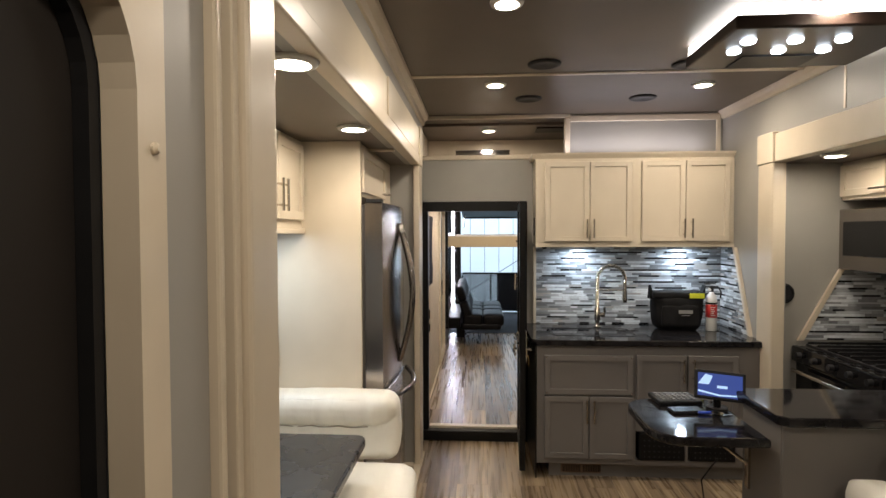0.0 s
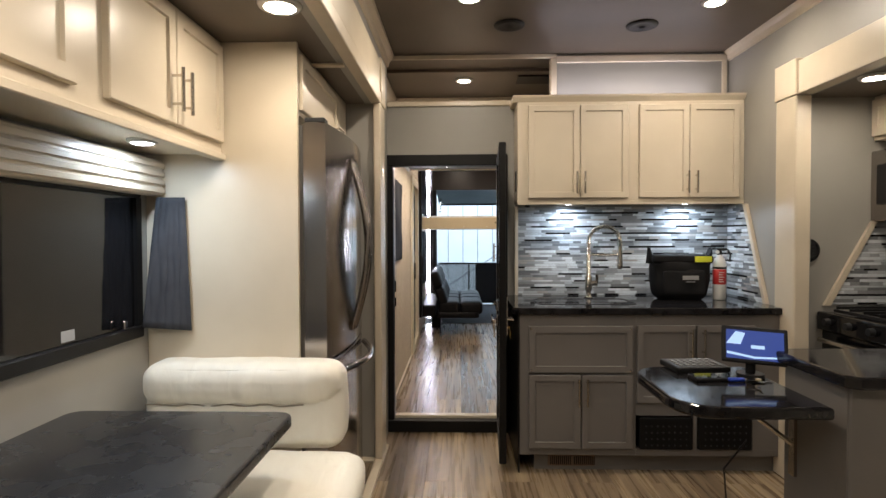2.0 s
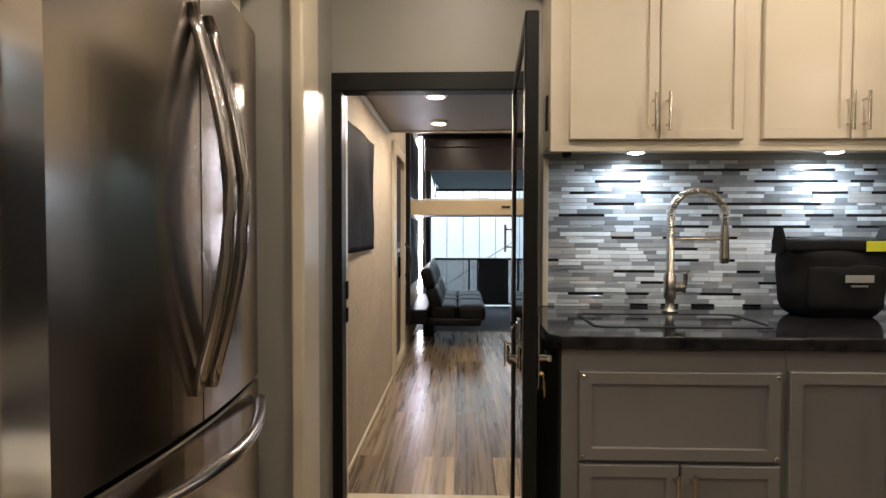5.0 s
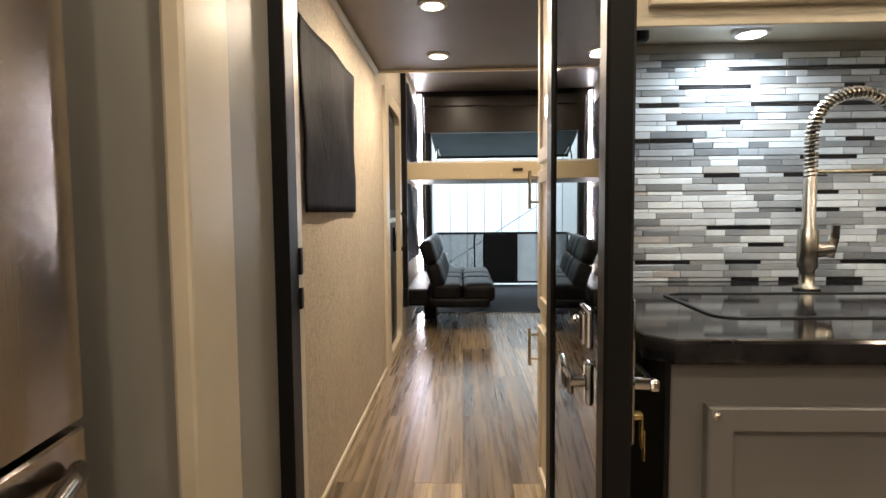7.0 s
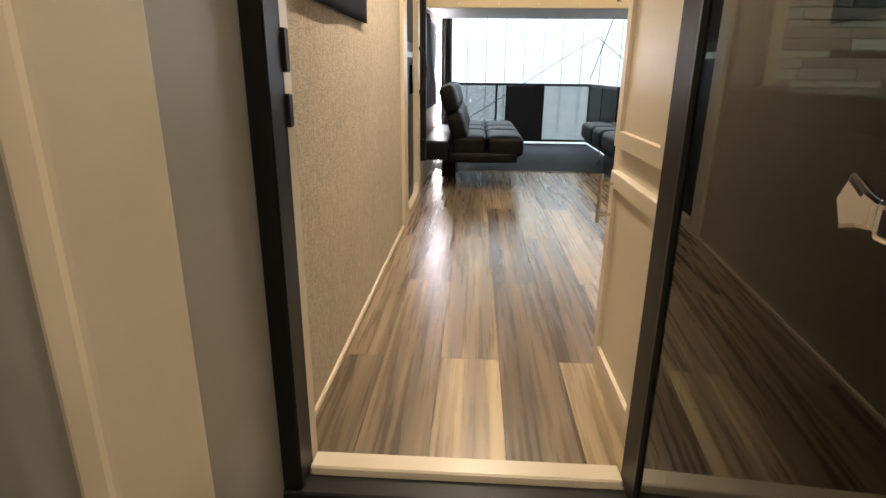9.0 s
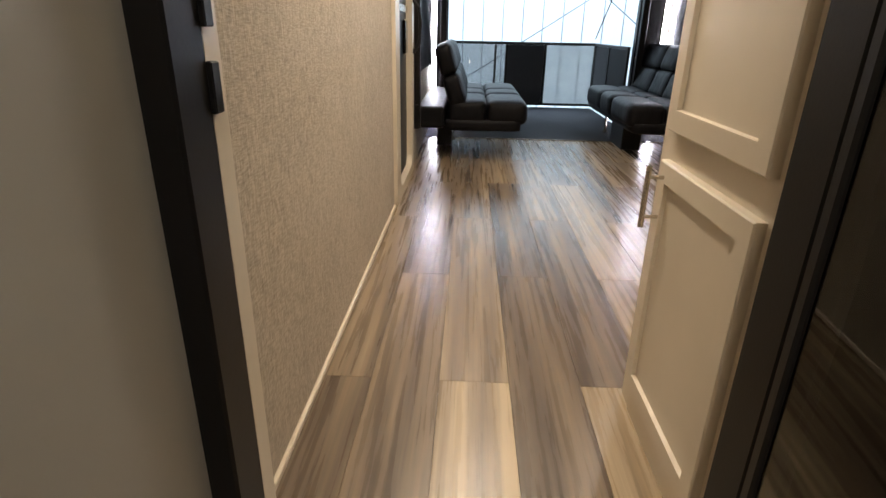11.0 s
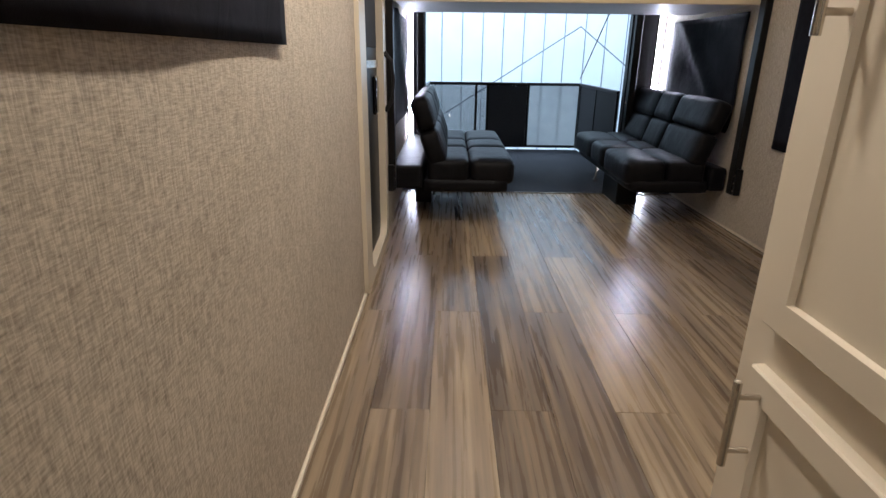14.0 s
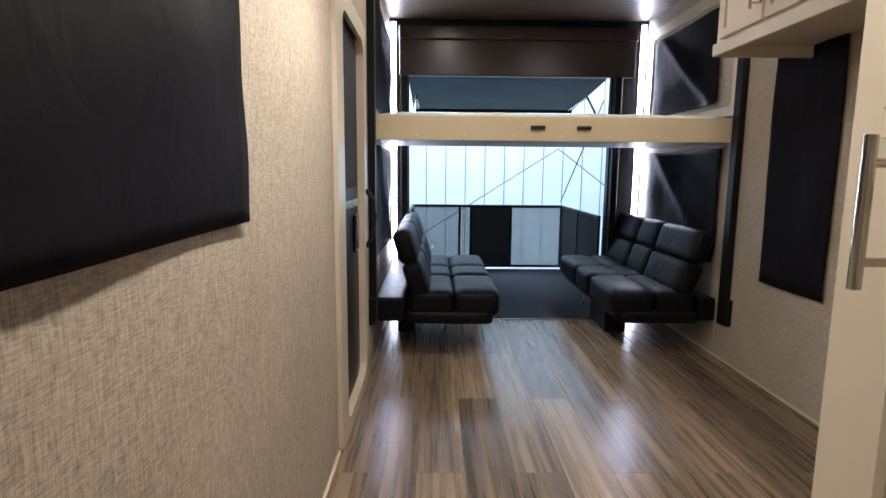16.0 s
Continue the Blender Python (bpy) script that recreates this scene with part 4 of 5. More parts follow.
part("door", bowed(3.02, 3.407, 0.80, 1.755, 0.03), STEEL, fr, smooth=False)
part("door", bowed(3.413, 3.80, 0.80, 1.755, 0.03), STEEL, fr)
part("freezer_drawer", bowed(3.02, 3.80, 0.06, 0.79, 0.03), STEEL, fr)
bm = bmesh.new()
box(bm, -0.33, -0.25, 3.03, 3.09, 1.7552, 1.775, 0.003)
part("hinge_cover", bm, RUBBER, fr)
for y in (3.375, 3.445):
    pts = [(-0.215 + 0.075 * math.sin(math.pi * k / 14), y, 0.87 + 0.785 * k / 14) for k in range(15)]
    part("handle", tube(bmesh.new(), pts, 0.014, 12), STEEL, fr, "curved steel bar handle", smooth=True)
pts = [(-0.225 + 0.085 * math.sin(math.pi * k / 14), 3.06 + 0.70 * k / 14, 0.742) for k in range(15)]
part("handle", tube(bmesh.new(), pts, 0.015, 12), STEEL, fr, "curved steel bar handle", smooth=True)

# slide wall cabinets
sc = thing("wall_cabinet", (-0.8, 2.0, 1.62), "cream shaker wall cabinets above the dinette window", "kitchen cabinet")
part("body", bx(-0.949, -0.645, 1.01, 2.984, 1.625, SLIDE_CEIL - 0.001, 0.002), CREAM, sc)
part("light_rail", bx(-0.67, -0.628, 1.01, 2.984, 1.60, 1.6248, 0.003), CREAM, sc)
M = Matrix.Translation((-0.645 + 0.8, 0.0, -1.62)) @ pose(0, 0, 0, 0, 0, 90)
for y0, y1, hy in ((1.03, 1.37, 1.34), (1.38, 1.72, 1.41), (1.75, 2.15, 1.80), (2.27, 2.612, 2.585), (2.618, 2.965, 2.645)):
    d = shaker(sc, "door", y0 - 2.0, y1 - 2.0, 1.665, 2.035, CREAM, M)
    handle(d, hy - 2.0, -0.02, 1.70, M, True, 0.14)
# The light at y 1.7 is made up and stays unseen.
for y in (1.7, 2.66):
    downlight(-0.77, y, 1.625, COOLGLOW, 0.045, "cabinet_light", "small round cool white light under the wall cabinet", "under-cabinet lights")
wn = thing("window_1", (-0.95, 2.0, 0.95), "wide dark window over the dinette", "window", kind="structure")
bm = bmesh.new()
box(bm, -0.952, -0.925, 1.1, 2.92, 0.92, 0.965, 0.004)
box(bm, -0.952, -0.93, 1.1, 2.92, 1.45, 1.48, 0.004)
box(bm, -0.952, -0.93, 2.885, 2.92, 0.9655, 1.4495)
box(bm, -0.952, -0.93, 1.1, 1.135, 0.9655, 1.4495)
part("window_frame", bm, BLACK, wn)
part("pane", bx(-0.948, -0.942, 1.136, 2.884, 0.966, 1.449), BLACKGLASS, wn)
part("latch", bx(-0.925, -0.915, 2.78, 2.80, 0.97, 1.0, 0.003), CHROME, wn)
part("sticker", bx(-0.9415, -0.9405, 2.5, 2.56, 0.975, 1.01), mat("pale_sticker", (0.35, 0.35, 0.35)), wn)
vl = part("shade", bx(-0.9295, -0.875, 1.05, 2.975, 1.462, 1.60, 0.004), CREAM, wn, "raised cream pleated shade in a ribbed valance")
for k in range(4):
    part("rib", bx(-0.8745, -0.866, 1.05, 2.975, 1.47 + 0.032 * k, 1.492 + 0.032 * k, 0.003), CREAM, vl)
cu = bmesh.new()
cols = []
for i in range(41):
    col = []
    for j in range(19):
        u, v = i / 40, j / 18
        z = 1.455 - (0.50 + 0.02 * u) * v
        left, right = (-0.888 - 0.042 * v, 2.955 - 0.04 * v), (-0.785 + 0.02 * v, 2.968)
        fold = 0.004 * math.sin(i * 0.5 + 0.8 * v) * (0.4 + 0.6 * v) + 0.008 * noise.noise(Vector((u * 4, v * 5, 3)))
        x = left[0] + (right[0] - left[0]) * u
        y = left[1] + (right[1] - left[1]) * u
        col.append(cu.verts.new((x + 0.5 * fold, min(2.976, y - abs(fold)), z)))
    cols.append(col)
for a, b in zip(cols, cols[1:]):
    for j in range(18):
        cu.faces.new((a[j], a[j + 1], b[j + 1], b[j]))
bmesh.ops.recalc_face_normals(cu, faces=cu.faces[:])
ge = bmesh.ops.solidify(cu, geom=cu.faces[:], thickness=0.004)
solo("curtain", cu, CLOTH, "grey pleated curtain tied beside the dark window", "curtain", smooth=True)

# dinette
bn = thing("dinette_bench", (-0.5, 2.65, 0.012), "white leather dinette bench with a rolled bolster back", "bench")
part("base", bx(-0.94, -0.16, 2.3, 2.97, 0.013, 0.40, 0.01), WHITELEATHER, bn)
bm = bmesh.new()
cushion(bm, -0.94, -0.05, 2.12, 2.80, 0.395, 0.545, 0.06, 0.02, 0.004, 1, cuts=14)
part("seat", bm, WHITELEATHER, bn, smooth=True)
bm = cushion(bmesh.new(), -0.88, -0.145, 2.815, 2.972, 0.52, 0.832, 0.055, 0.008, 0.006, 2, cuts=26)
part("backrest", bm, WHITELEATHER, bn, smooth=True)
bm = cushion(bmesh.new(), -0.875, -0.150, 2.768, 2.95, 0.692, 0.842, 0.066, 0.003, 0.006, 5, cuts=44)
for v in bm.verts:
    near = max(0.0, 1 - (v.co.z - 0.69) / 0.13)
    fold = noise.noise(Vector((v.co.x * 22, v.co.z * 3, 1.0))) + 0.6 * noise.noise(Vector((v.co.x * 60, v.co.z * 5, 4.0)))
    v.co.y -= 0.018 * fold * near
    v.co.y += 0.035 * max(0, (v.co.x + 0.27) / 0.12) * near
part("bolster", bm, WHITELEATHER, bn, smooth=True)
seam = [(-0.86 + 0.58 * k / 30, 2.806 + 0.002 * math.sin(k * 1.7), 0.690 + 0.003 * math.sin(k * 0.9)) for k in range(31)]
part("seam", tube(bmesh.new(), seam, 0.003, 6), mat("seam_thread", (0.30, 0.26, 0.20)), bn, "dark stitched seam under the bolster")
tl = thing("dinette_table", (-0.55, 1.9, 0.012), "dark stone-look table with rounded corners on a pedestal", "table")
pts = []
for cx, cy, a0 in ((-0.275, 2.48, 0), (-0.88, 2.48, 90), (-0.88, 1.45, 180), (-0.275, 1.45, 270)):
    for k in range(7):
        a = radians(a0 + 15 * k)
        pts.append((cx + 0.05 * math.cos(a), cy + 0.05 * math.sin(a)))
TABLETOP = mat("table_laminate", (0.026, 0.026, 0.028), (0.016, 0.016, 0.018), 0.20, scale=9, bump=0.02, rough2=0.34)
part("top", prism(bmesh.new(), pts, "z", 0.722, 0.76, 0.009, 3), TABLETOP, tl)
part("leg", cyl(bmesh.new(), (-0.6, 2.0, 0.02), (-0.6, 2.0, 0.72), 0.04), NICKEL, tl)
part("foot", cyl(bmesh.new(), (-0.6, 2.0, 0.013), (-0.6, 2.0, 0.03), 0.15, 0.12), RUBBER, tl)

# ---- right slide: range, microwave, cabinet ----
th = thing("round_vent", (2.22, 3.79, 1.225), "round black louvred vent on the grey wall", "vent")
RM = Matrix.Translation((2.118, 3.7995, 1.22)) @ pose(0, 0, 0, 90, 0, 0)
part("ring", lathe(bmesh.new(), (0, 0, 0), [(0.062, 0), (0.062, 0.012), (0.05, 0.018), (0.046, 0.012)], 28), RUBBER, th, m=RM, smooth=False)
bm = bmesh.new()
for k in range(5):
    box(bm, -0.036, 0.036, -0.034 + 0.016 * k, -0.026 + 0.016 * k, 0.0122, 0.017)
part("louvre", bm, MESH, th, m=RM)
rg = thing("range", (2.5, 3.4, 0), "black gas range with cast grates and front knobs", "stove")
part("body", bx(2.2, 2.849, 3.02, 3.798, 0.0, 0.80, 0.004), BLACKGLASS, rg)
part("control_panel", bx(2.17, 2.21, 3.02, 3.798, 0.805, 0.90, 0.01, 2), BLACKGLASS, rg)
part("cooktop", bx(2.212, 2.849, 3.02, 3.798, 0.803, 0.895, 0.006), STONE, rg)
for k in range(5):
    part("knob", cyl(bmesh.new(), (2.17, 3.1 + 0.15 * k, 0.855), (2.145, 3.1 + 0.15 * k, 0.855), 0.02, 0.017), RUBBER, rg)
bm = bmesh.new()
for i in range(8):
    y = 3.08 + i * 0.095
    box(bm, 2.24, 2.78, y - 0.006, y + 0.006, 0.915, 0.93, 0.002)
for x in (2.24, 2.42, 2.6, 2.77):
    box(bm, x - 0.006, x + 0.006, 3.06, 3.76, 0.9, 0.9148, 0.002)
part("grate", bm, RUBBER, rg)
part("oven_handle", cyl(bmesh.new(), (2.15, 3.08, 0.76), (2.15, 3.74, 0.76), 0.012), NICKEL, rg)
mw = thing("microwave", (2.64, 3.4, 1.37), "stainless microwave with a black door under a cream cabinet", "microwave")
part("body", bx(2.44, 2.849, 3.02, 3.798, 1.37, 1.735, 0.006), STEEL, mw)
part("door", bx(2.425, 2.4395, 3.1, 3.74, 1.455, 1.66, 0.005), BLACKGLASS, mw)
part("handle", cyl(bmesh.new(), (2.4, 3.07, 1.44), (2.4, 3.07, 1.68), 0.01), STEEL, mw)
rc = thing("wall_cabinet", (2.65, 3.4, 1.8), "cream shaker wall cabinet above the microwave", "kitchen cabinet")
part("body", bx(2.455, 2.849, 2.3, 3.798, 1.79, RSLIDE_CEIL - 0.001, 0.002), CREAM, rc)
M = Matrix.Translation((2.455 - 2.65, 0, -1.8)) @ pose(0, 0, 0, 0, 0, -90)
d = shaker(rc, "door", -0.39, -0.02, 1.81, 2.0, CREAM, M)
handle(d, -0.09, -0.02, 1.84, M, False, 0.12)
d = shaker(rc, "door", 0.0, 0.38, 1.81, 2.0, CREAM, M)
handle(d, 0.0, -0.02, 1.84, M, False, 0.12)
bm = bmesh.new()
prism(bm, [(2.20, 0.93), (2.235, 0.93), (2.47, 1.37), (2.44, 1.37)], "y", 3.78, 3.799)
solo("splash_trim", bm, TRIM, kind="structure")

# ---- the black door between living room and hall ----
dr = thing("door_2", (0.58, YP, 0), "open black framed glass door with chrome latches", "door", kind="structure")
bm = bmesh.new()
box(bm, -0.204, -0.150, YP - 0.022, YP + 0.06, 0.0785, 1.765, 0.004)
box(bm, 0.535, 0.604, YP - 0.022, YP + 0.06, 0.0785, 1.765, 0.004)
box(bm, -0.204, 0.604, YP - 0.022, YP + 0.06, 1.7652, 1.838, 0.004)
box(bm, -0.204, 0.604, YP - 0.03, YP + 0.03, 0.0, 0.078, 0.004)
part("door_frame", bm, BLACK, dr)
part("threshold", bx(-0.149, 0.534, YP + 0.0305, YP + 0.085, 0.0, 0.096, 0.004), TRIM, dr, "cream threshold strip")
part("side_trim", bx(-0.238, -0.152, YP + 0.0605, YP + 0.105, 0.0, 1.90, 0.002), CREAM, dr, "cream trim with two dark latch plates")
part("strike", bx(-0.1515, -0.143, YP + 0.055, YP + 0.077, 0.925, 1.00, 0.002), BLACK, dr)
part("strike", bx(-0.1515, -0.143, YP + 0.055, YP + 0.077, 0.828, 0.888, 0.002), BLACK, dr)
W = 0.68


def leafpart(name, bm, material, label=""):
    return part(name, bm, material, dr, label, m=Matrix.Translation((0.549, YP - 0.03, 0)) @ pose(0, 0, 0, 0, 0, -92.8))


bm = bmesh.new()
for x0, x1, z0, z1 in ((0.0, 0.022, 0.075, 1.80), (W - 0.05, W, 0.075, 1.80), (0.0222, W - 0.0502, 0.075, 0.115), (0.0222, W - 0.0502, 1.76, 1.80)):
    box(bm, x0, x1, -0.019, 0.019, z0, z1, 0.004)
leafpart("door_leaf", bm, BLACK, "black metal frame of the open leaf")
leafpart("pane", bx(0.0225, W - 0.0505, -0.012, -0.006, 0.1155, 1.7595), MIRRORGLASS, "dark smoked glass pane")
bm = bmesh.new()
box(bm, W - 0.138, W - 0.068, -0.030, -0.0195, 0.890, 0.950, 0.004, 2)
box(bm, W - 0.103, W - 0.072, -0.036, -0.0302, 0.896, 0.944, 0.004, 2)
cyl(bm, (W - 0.124, -0.030, 0.928), (W - 0.124, -0.048, 0.928), 0.009, 0.012, n=8)
cyl(bm, (W - 0.127, -0.030, 0.900), (W - 0.127, -0.034, 0.900), 0.005, n=10)
leafpart("deadbolt", bm, CHROME, "chrome deadbolt plate with a turn knob")
leafpart("deadbolt_slot", bx(W - 0.094, W - 0.081, -0.0375, -0.0362, 0.902, 0.938, 0.0005), RUBBER, "dark slot")
leafpart("lever_inset", bx(W - 0.118, W - 0.078, -0.0595, -0.0535, 0.826, 0.848, 0.003), RUBBER, "dark inset in the lever")
bm = bmesh.new()
box(bm, W - 0.088, W - 0.062, -0.032, -0.0195, 0.806, 0.872, 0.008, 2)
cyl(bm, (W - 0.075, -0.032, 0.842), (W - 0.075, -0.054, 0.842), 0.010)
box(bm, W - 0.126, W - 0.066, -0.058, -0.048, 0.822, 0.852, 0.005, 2)
prism(bm, [(W - 0.122, 0.828), (W - 0.122, 0.848), (W - 0.138, 0.852), (W - 0.158, 0.862), (W - 0.170, 0.842), (W - 0.158, 0.820), (W - 0.138, 0.826)], "y", -0.060, -0.050, 0.004, 2)
leafpart("lever", bm, CHROME, "chrome lever with a flared end")
bm = bmesh.new()
box(bm, W - 0.034, W - 0.012, 0.0195, 0.026, 0.77, 0.975, 0.004)
cyl(bm, (W - 0.024, 0.026, 0.855), (W - 0.024, 0.05, 0.855), 0.009)
box(bm, W - 0.10, W - 0.012, 0.046, 0.06, 0.846, 0.864, 0.005, 2)
leafpart("handle", bm, CHROME, "chrome lever handle")
bm = bmesh.new()
cyl(bm, (W - 0.024, 0.026, 0.81), (W - 0.024, 0.036, 0.81), 0.007)
box(bm, W - 0.031, W - 0.017, 0.036, 0.039, 0.765, 0.815, 0.001)
box(bm, W - 0.029, W - 0.02, 0.040, 0.043, 0.745, 0.79, 0.001)
leafpart("key", bm, BRASS, "brass key in the lock")

# ---- hall ----
HC = 0.607
pc = thing("hall_cabinet", (1.3, 4.87, 0), "tall cream shaker cupboard with upper and lower doors", "cupboard")
part("body", bx(HC, XR - 0.006, YP + 0.102, 5.23, 0.0, HALL_CEIL - 0.001, 0.003), CREAM, pc)
part("kick", bx(HC - 0.004, HC - 0.0005, YP + 0.16, 5.16, 0.0, 0.06), CREAM, pc)
M = Matrix.Translation((HC - 1.3, 0, 0)) @ pose(0, 0, 0, 0, 0, -90)
d = shaker(pc, "door", -0.298, 0.137, 0.085, 0.668, CREAM, M, 0.02, 0.062)
handle(d, -0.262, -0.02, 0.52, M, True, 0.14)
d = shaker(pc, "door", -0.298, 0.137, 0.735, 1.245, CREAM, M, 0.02, 0.062)
handle(d, -0.262, -0.02, 1.105, M, True, 0.14)
d = shaker(pc, "door", -0.298, 0.137, 1.27, 1.96, CREAM, M, 0.02, 0.07)
part("control_box", bx(HC - 0.06, HC - 0.021, 4.62, 4.72, 1.36, 1.43, 0.006), CHROME, pc, "small chrome box on the upper door")
part("ring_handle", tube(bmesh.new(), [(HC - 0.03, 4.67 + 0.03 * math.sin(a / 12 * 6.28), 1.62 + 0.10 * math.cos(a / 12 * 6.28)) for a in range(13)], 0.008), BLACK, pc, "black oval ring")


def flap(name, axis_x, y0, y1, z0, z1, side, label, seed=0, fold=1.0, crease=0.0):
    """A hanging sheet of vinyl with soft folds, fixed along its top."""
    bm = bmesh.new()
    ny, nz = 24, 20
    g = []
    for i in range(ny + 1):
        row = []
        for j in range(nz + 1):
            u, v = i / ny, j / nz
            y, z = y0 + (y1 - y0) * u, z1 - (z1 - z0) * v
            w = fold * 0.016 * noise.noise(Vector((u * 2.2 + seed, v * 1.7, 0.3))) + fold * 0.016 * (1 - abs(2 * v - 1)) * math.sin(9 * (u * 0.7 + v * 0.5) + seed) * noise.noise(Vector((u * 3, v * 3, seed)))
            w += crease * math.exp(-(((u if side > 0 else 1 - u) - 0.15 - 0.8 * v) / 0.07) ** 2)
            row.append(bm.verts.new((axis_x + side * (max(0.003, 0.014 * fold ** 1.5 + w) + 0.012 * v * v * abs(u - 0.5)), y, z)))
        g.append(row)
    for a, b in zip(g, g[1:]):
        for j in range(nz):
            bm.faces.new((a[j], a[j + 1], b[j + 1], b[j]))
    bmesh.ops.recalc_face_normals(bm, faces=bm.faces[:])
    bmesh.ops.solidify(bm, geom=bm.faces[:], thickness=0.002)
    return solo(name, bm, VINYL, label, "window cover", smooth=True)


flap("window_cover", HXL, 4.93, 5.80, 1.100, 1.76, 1, "black vinyl cover hanging over a window on the woven wall", 1)
flap("window_cover", XR - 0.006, 7.12, 7.63, 0.60, 1.835, -1, "black vinyl cover hanging on the woven wall below cabinets", 3)
flap("window_cover", XR - 0.006, 8.25, 9.35, 1.66, 2.28, -1, "creased black vinyl cover over the upper window", 5, 1.2, 0.022)
flap("window_cover", XR - 0.006, 8.15, 9.35, 0.62, 1.37, -1, "creased black vinyl cover above the sofa", 7, 1.2, 0.022)
flap("window_cover", HXL, 8.05, 9.4, 1.6, 2.3, 1, "creased black vinyl cover over the upper window", 9, 1.2, 0.022)
flap("window_cover", HXL, 8.05, 9.4, 0.62, 1.37, 1, "creased black vinyl cover above the sofa", 11, 1.2, 0.022)
for x0, x1 in ((XR - 0.018, XR - 0.0055), (HXL + 0.0005, HXL + 0.012)):
    bm = bmesh.new()
    box(bm, x0, x1, 8.02, 8.10, 1.57, 2.40, 0.003)
    box(bm, x0, x1, 9.42, 9.50, 1.57, 2.40, 0.003)
    box(bm, x0, x1, 8.102, 9.418, 2.32, 2.40, 0.003)
    box(bm, x0, x1, 8.102, 9.418, 1.57, 1.63, 0.003)
    solo("window_trim", bm, CREAM, kind="structure")

# upper cabinets in the garage
gc = thing("wall_cabinet", (1.78, 6.8, 1.78), "cream shaker wall cabinets on the garage side wall", "cupboard")
part("body", bx(1.55, XR - 0.0065, 6.0, 7.38, 1.835, 2.5, 0.003), CREAM, gc)
part("light_rail", bx(1.53, 1.56, 6.0, 7.38, 1.775, 1.834, 0.003), CREAM, gc)
part("end_rail", bx(1.561, XR - 0.0065, 7.36, 7.38, 1.775, 1.834, 0.003), CREAM, gc)
M = Matrix.Translation((1.55 - 1.78, 0, -1.78)) @ pose(0, 0, 0, 0, 0, -90)
for y0, y1, hy in ((6.98, 7.33, 7.01), (6.60, 6.96, 6.93), (6.1, 6.5, 6.13)):
    d = shaker(gc, "door", 6.8 - y1, 6.8 - y0, 1.85, 2.46, CREAM, M)
    handle(d, 6.8 - hy, -0.02, 1.90, M, True, 0.14)

# side entry door in the garage
gd = thing("door_3", (HXL, 7.28, 0), "dark side entry door with a grab handle in a cream frame", "door", kind="structure")
part("door_frame", ring(bmesh.new(), round_rect(6.80, 7.72, 0.0, 1.97, 0.03), round_rect(6.965, 7.625, 0.06, 1.88, 0.08), HXL - 0.05, HXL + 0.02), TRIM, gd)
part("door_leaf", bx(HXL - 0.045, HXL - 0.02, 6.95, 7.64, 0.05, 1.9, 0.004), BLACK, gd)
part("screen", bx(HXL - 0.0195, HXL - 0.012, 7.03, 7.57, 1.12, 1.8, 0.004), MESH, gd)
part("bar", bx(HXL - 0.0195, HXL - 0.008, 7.0, 7.6, 1.02, 1.06, 0.003), NICKEL, gd, "pale push bar")
part("lock", bx(HXL - 0.0195, HXL + 0.0, 7.42, 7.54, 0.78, 0.98, 0.01), BLACKGLASS, gd)
part("grab_handle", tube(bmesh.new(), [(HXL + 0.02, 7.66, 0.78), (HXL + 0.06, 7.66, 0.84), (HXL + 0.07, 7.66, 0.95), (HXL + 0.06, 7.66, 1.05), (HXL + 0.02, 7.66, 1.10)], 0.013, 10), RUBBER, gd, "black grab handle", )

# bed lift tracks, bunk, led strips
for i, (x0, x1) in enumerate(((HXL + 0.001, HXL + 0.045), (XR - 0.05, XR - 0.0065))):
    t = thing("bed_lift_track", ((x0 + x1) / 2, 7.96, 0.25), "black steel bed lift track on the wall", "track", "bed lift tracks")
    part("rail", bx(x0, x1, 7.93, 8.0, 0.25, 2.45, 0.004), BLACK, t)
    part("bracket", bx(x0 + (0.006 if i else 0.0), x1 + (0.0 if i else -0.006) , 7.90, 7.9295, 0.25, 0.42, 0.003), BLACK, t)
    for z in (0.28, 0.33, 0.38):
        xc = x0 if i else x1
        part("bolt", cyl(bmesh.new(), (xc, 7.915, z), (xc + (-0.005 if i else 0.005), 7.915, z), 0.006, n=10), CHROME, t)
bk = thing("bunk_bed", (0.9, 8.7, 1.4), "raised bunk bed with a pale front board and white bedding", "bed")
part("front_board", bx(HXL + 0.03, XR - 0.03, 8.03, 8.055, 1.395, 1.545, 0.003), BEDBOARD, bk)
part("platform", bx(HXL + 0.05, XR - 0.05, 8.056, 8.95, 1.40, 1.43), mat("bunk_underside", (0.45, 0.43, 0.40), rough=0.5), bk, "grey underside of the bunk")
part("mattress", cushion(bmesh.new(), HXL + 0.05, XR - 0.05, 8.06, 8.94, 1.432, 1.57, 0.03, 0.004, 0.012, 3, cuts=16), BEDDING, bk, smooth=True)
for x in (0.80, 1.085):
    bm = bmesh.new()
    box(bm, x - 0.045, x + 0.045, 8.016, 8.0295, 1.466, 1.49, 0.005, 2)
    part("handle", bm, mat("bronze_pull", (0.06, 0.045, 0.035), rough=0.35, metal=0.6), bk, "dark bronze pull")
for k in range(6):
    x = 0.05 + 0.3 * k
    part("screw", cyl(bmesh.new(), (x, 8.0295, 1.425), (x, 8.026, 1.425), 0.006, n=10), WHITE, bk)
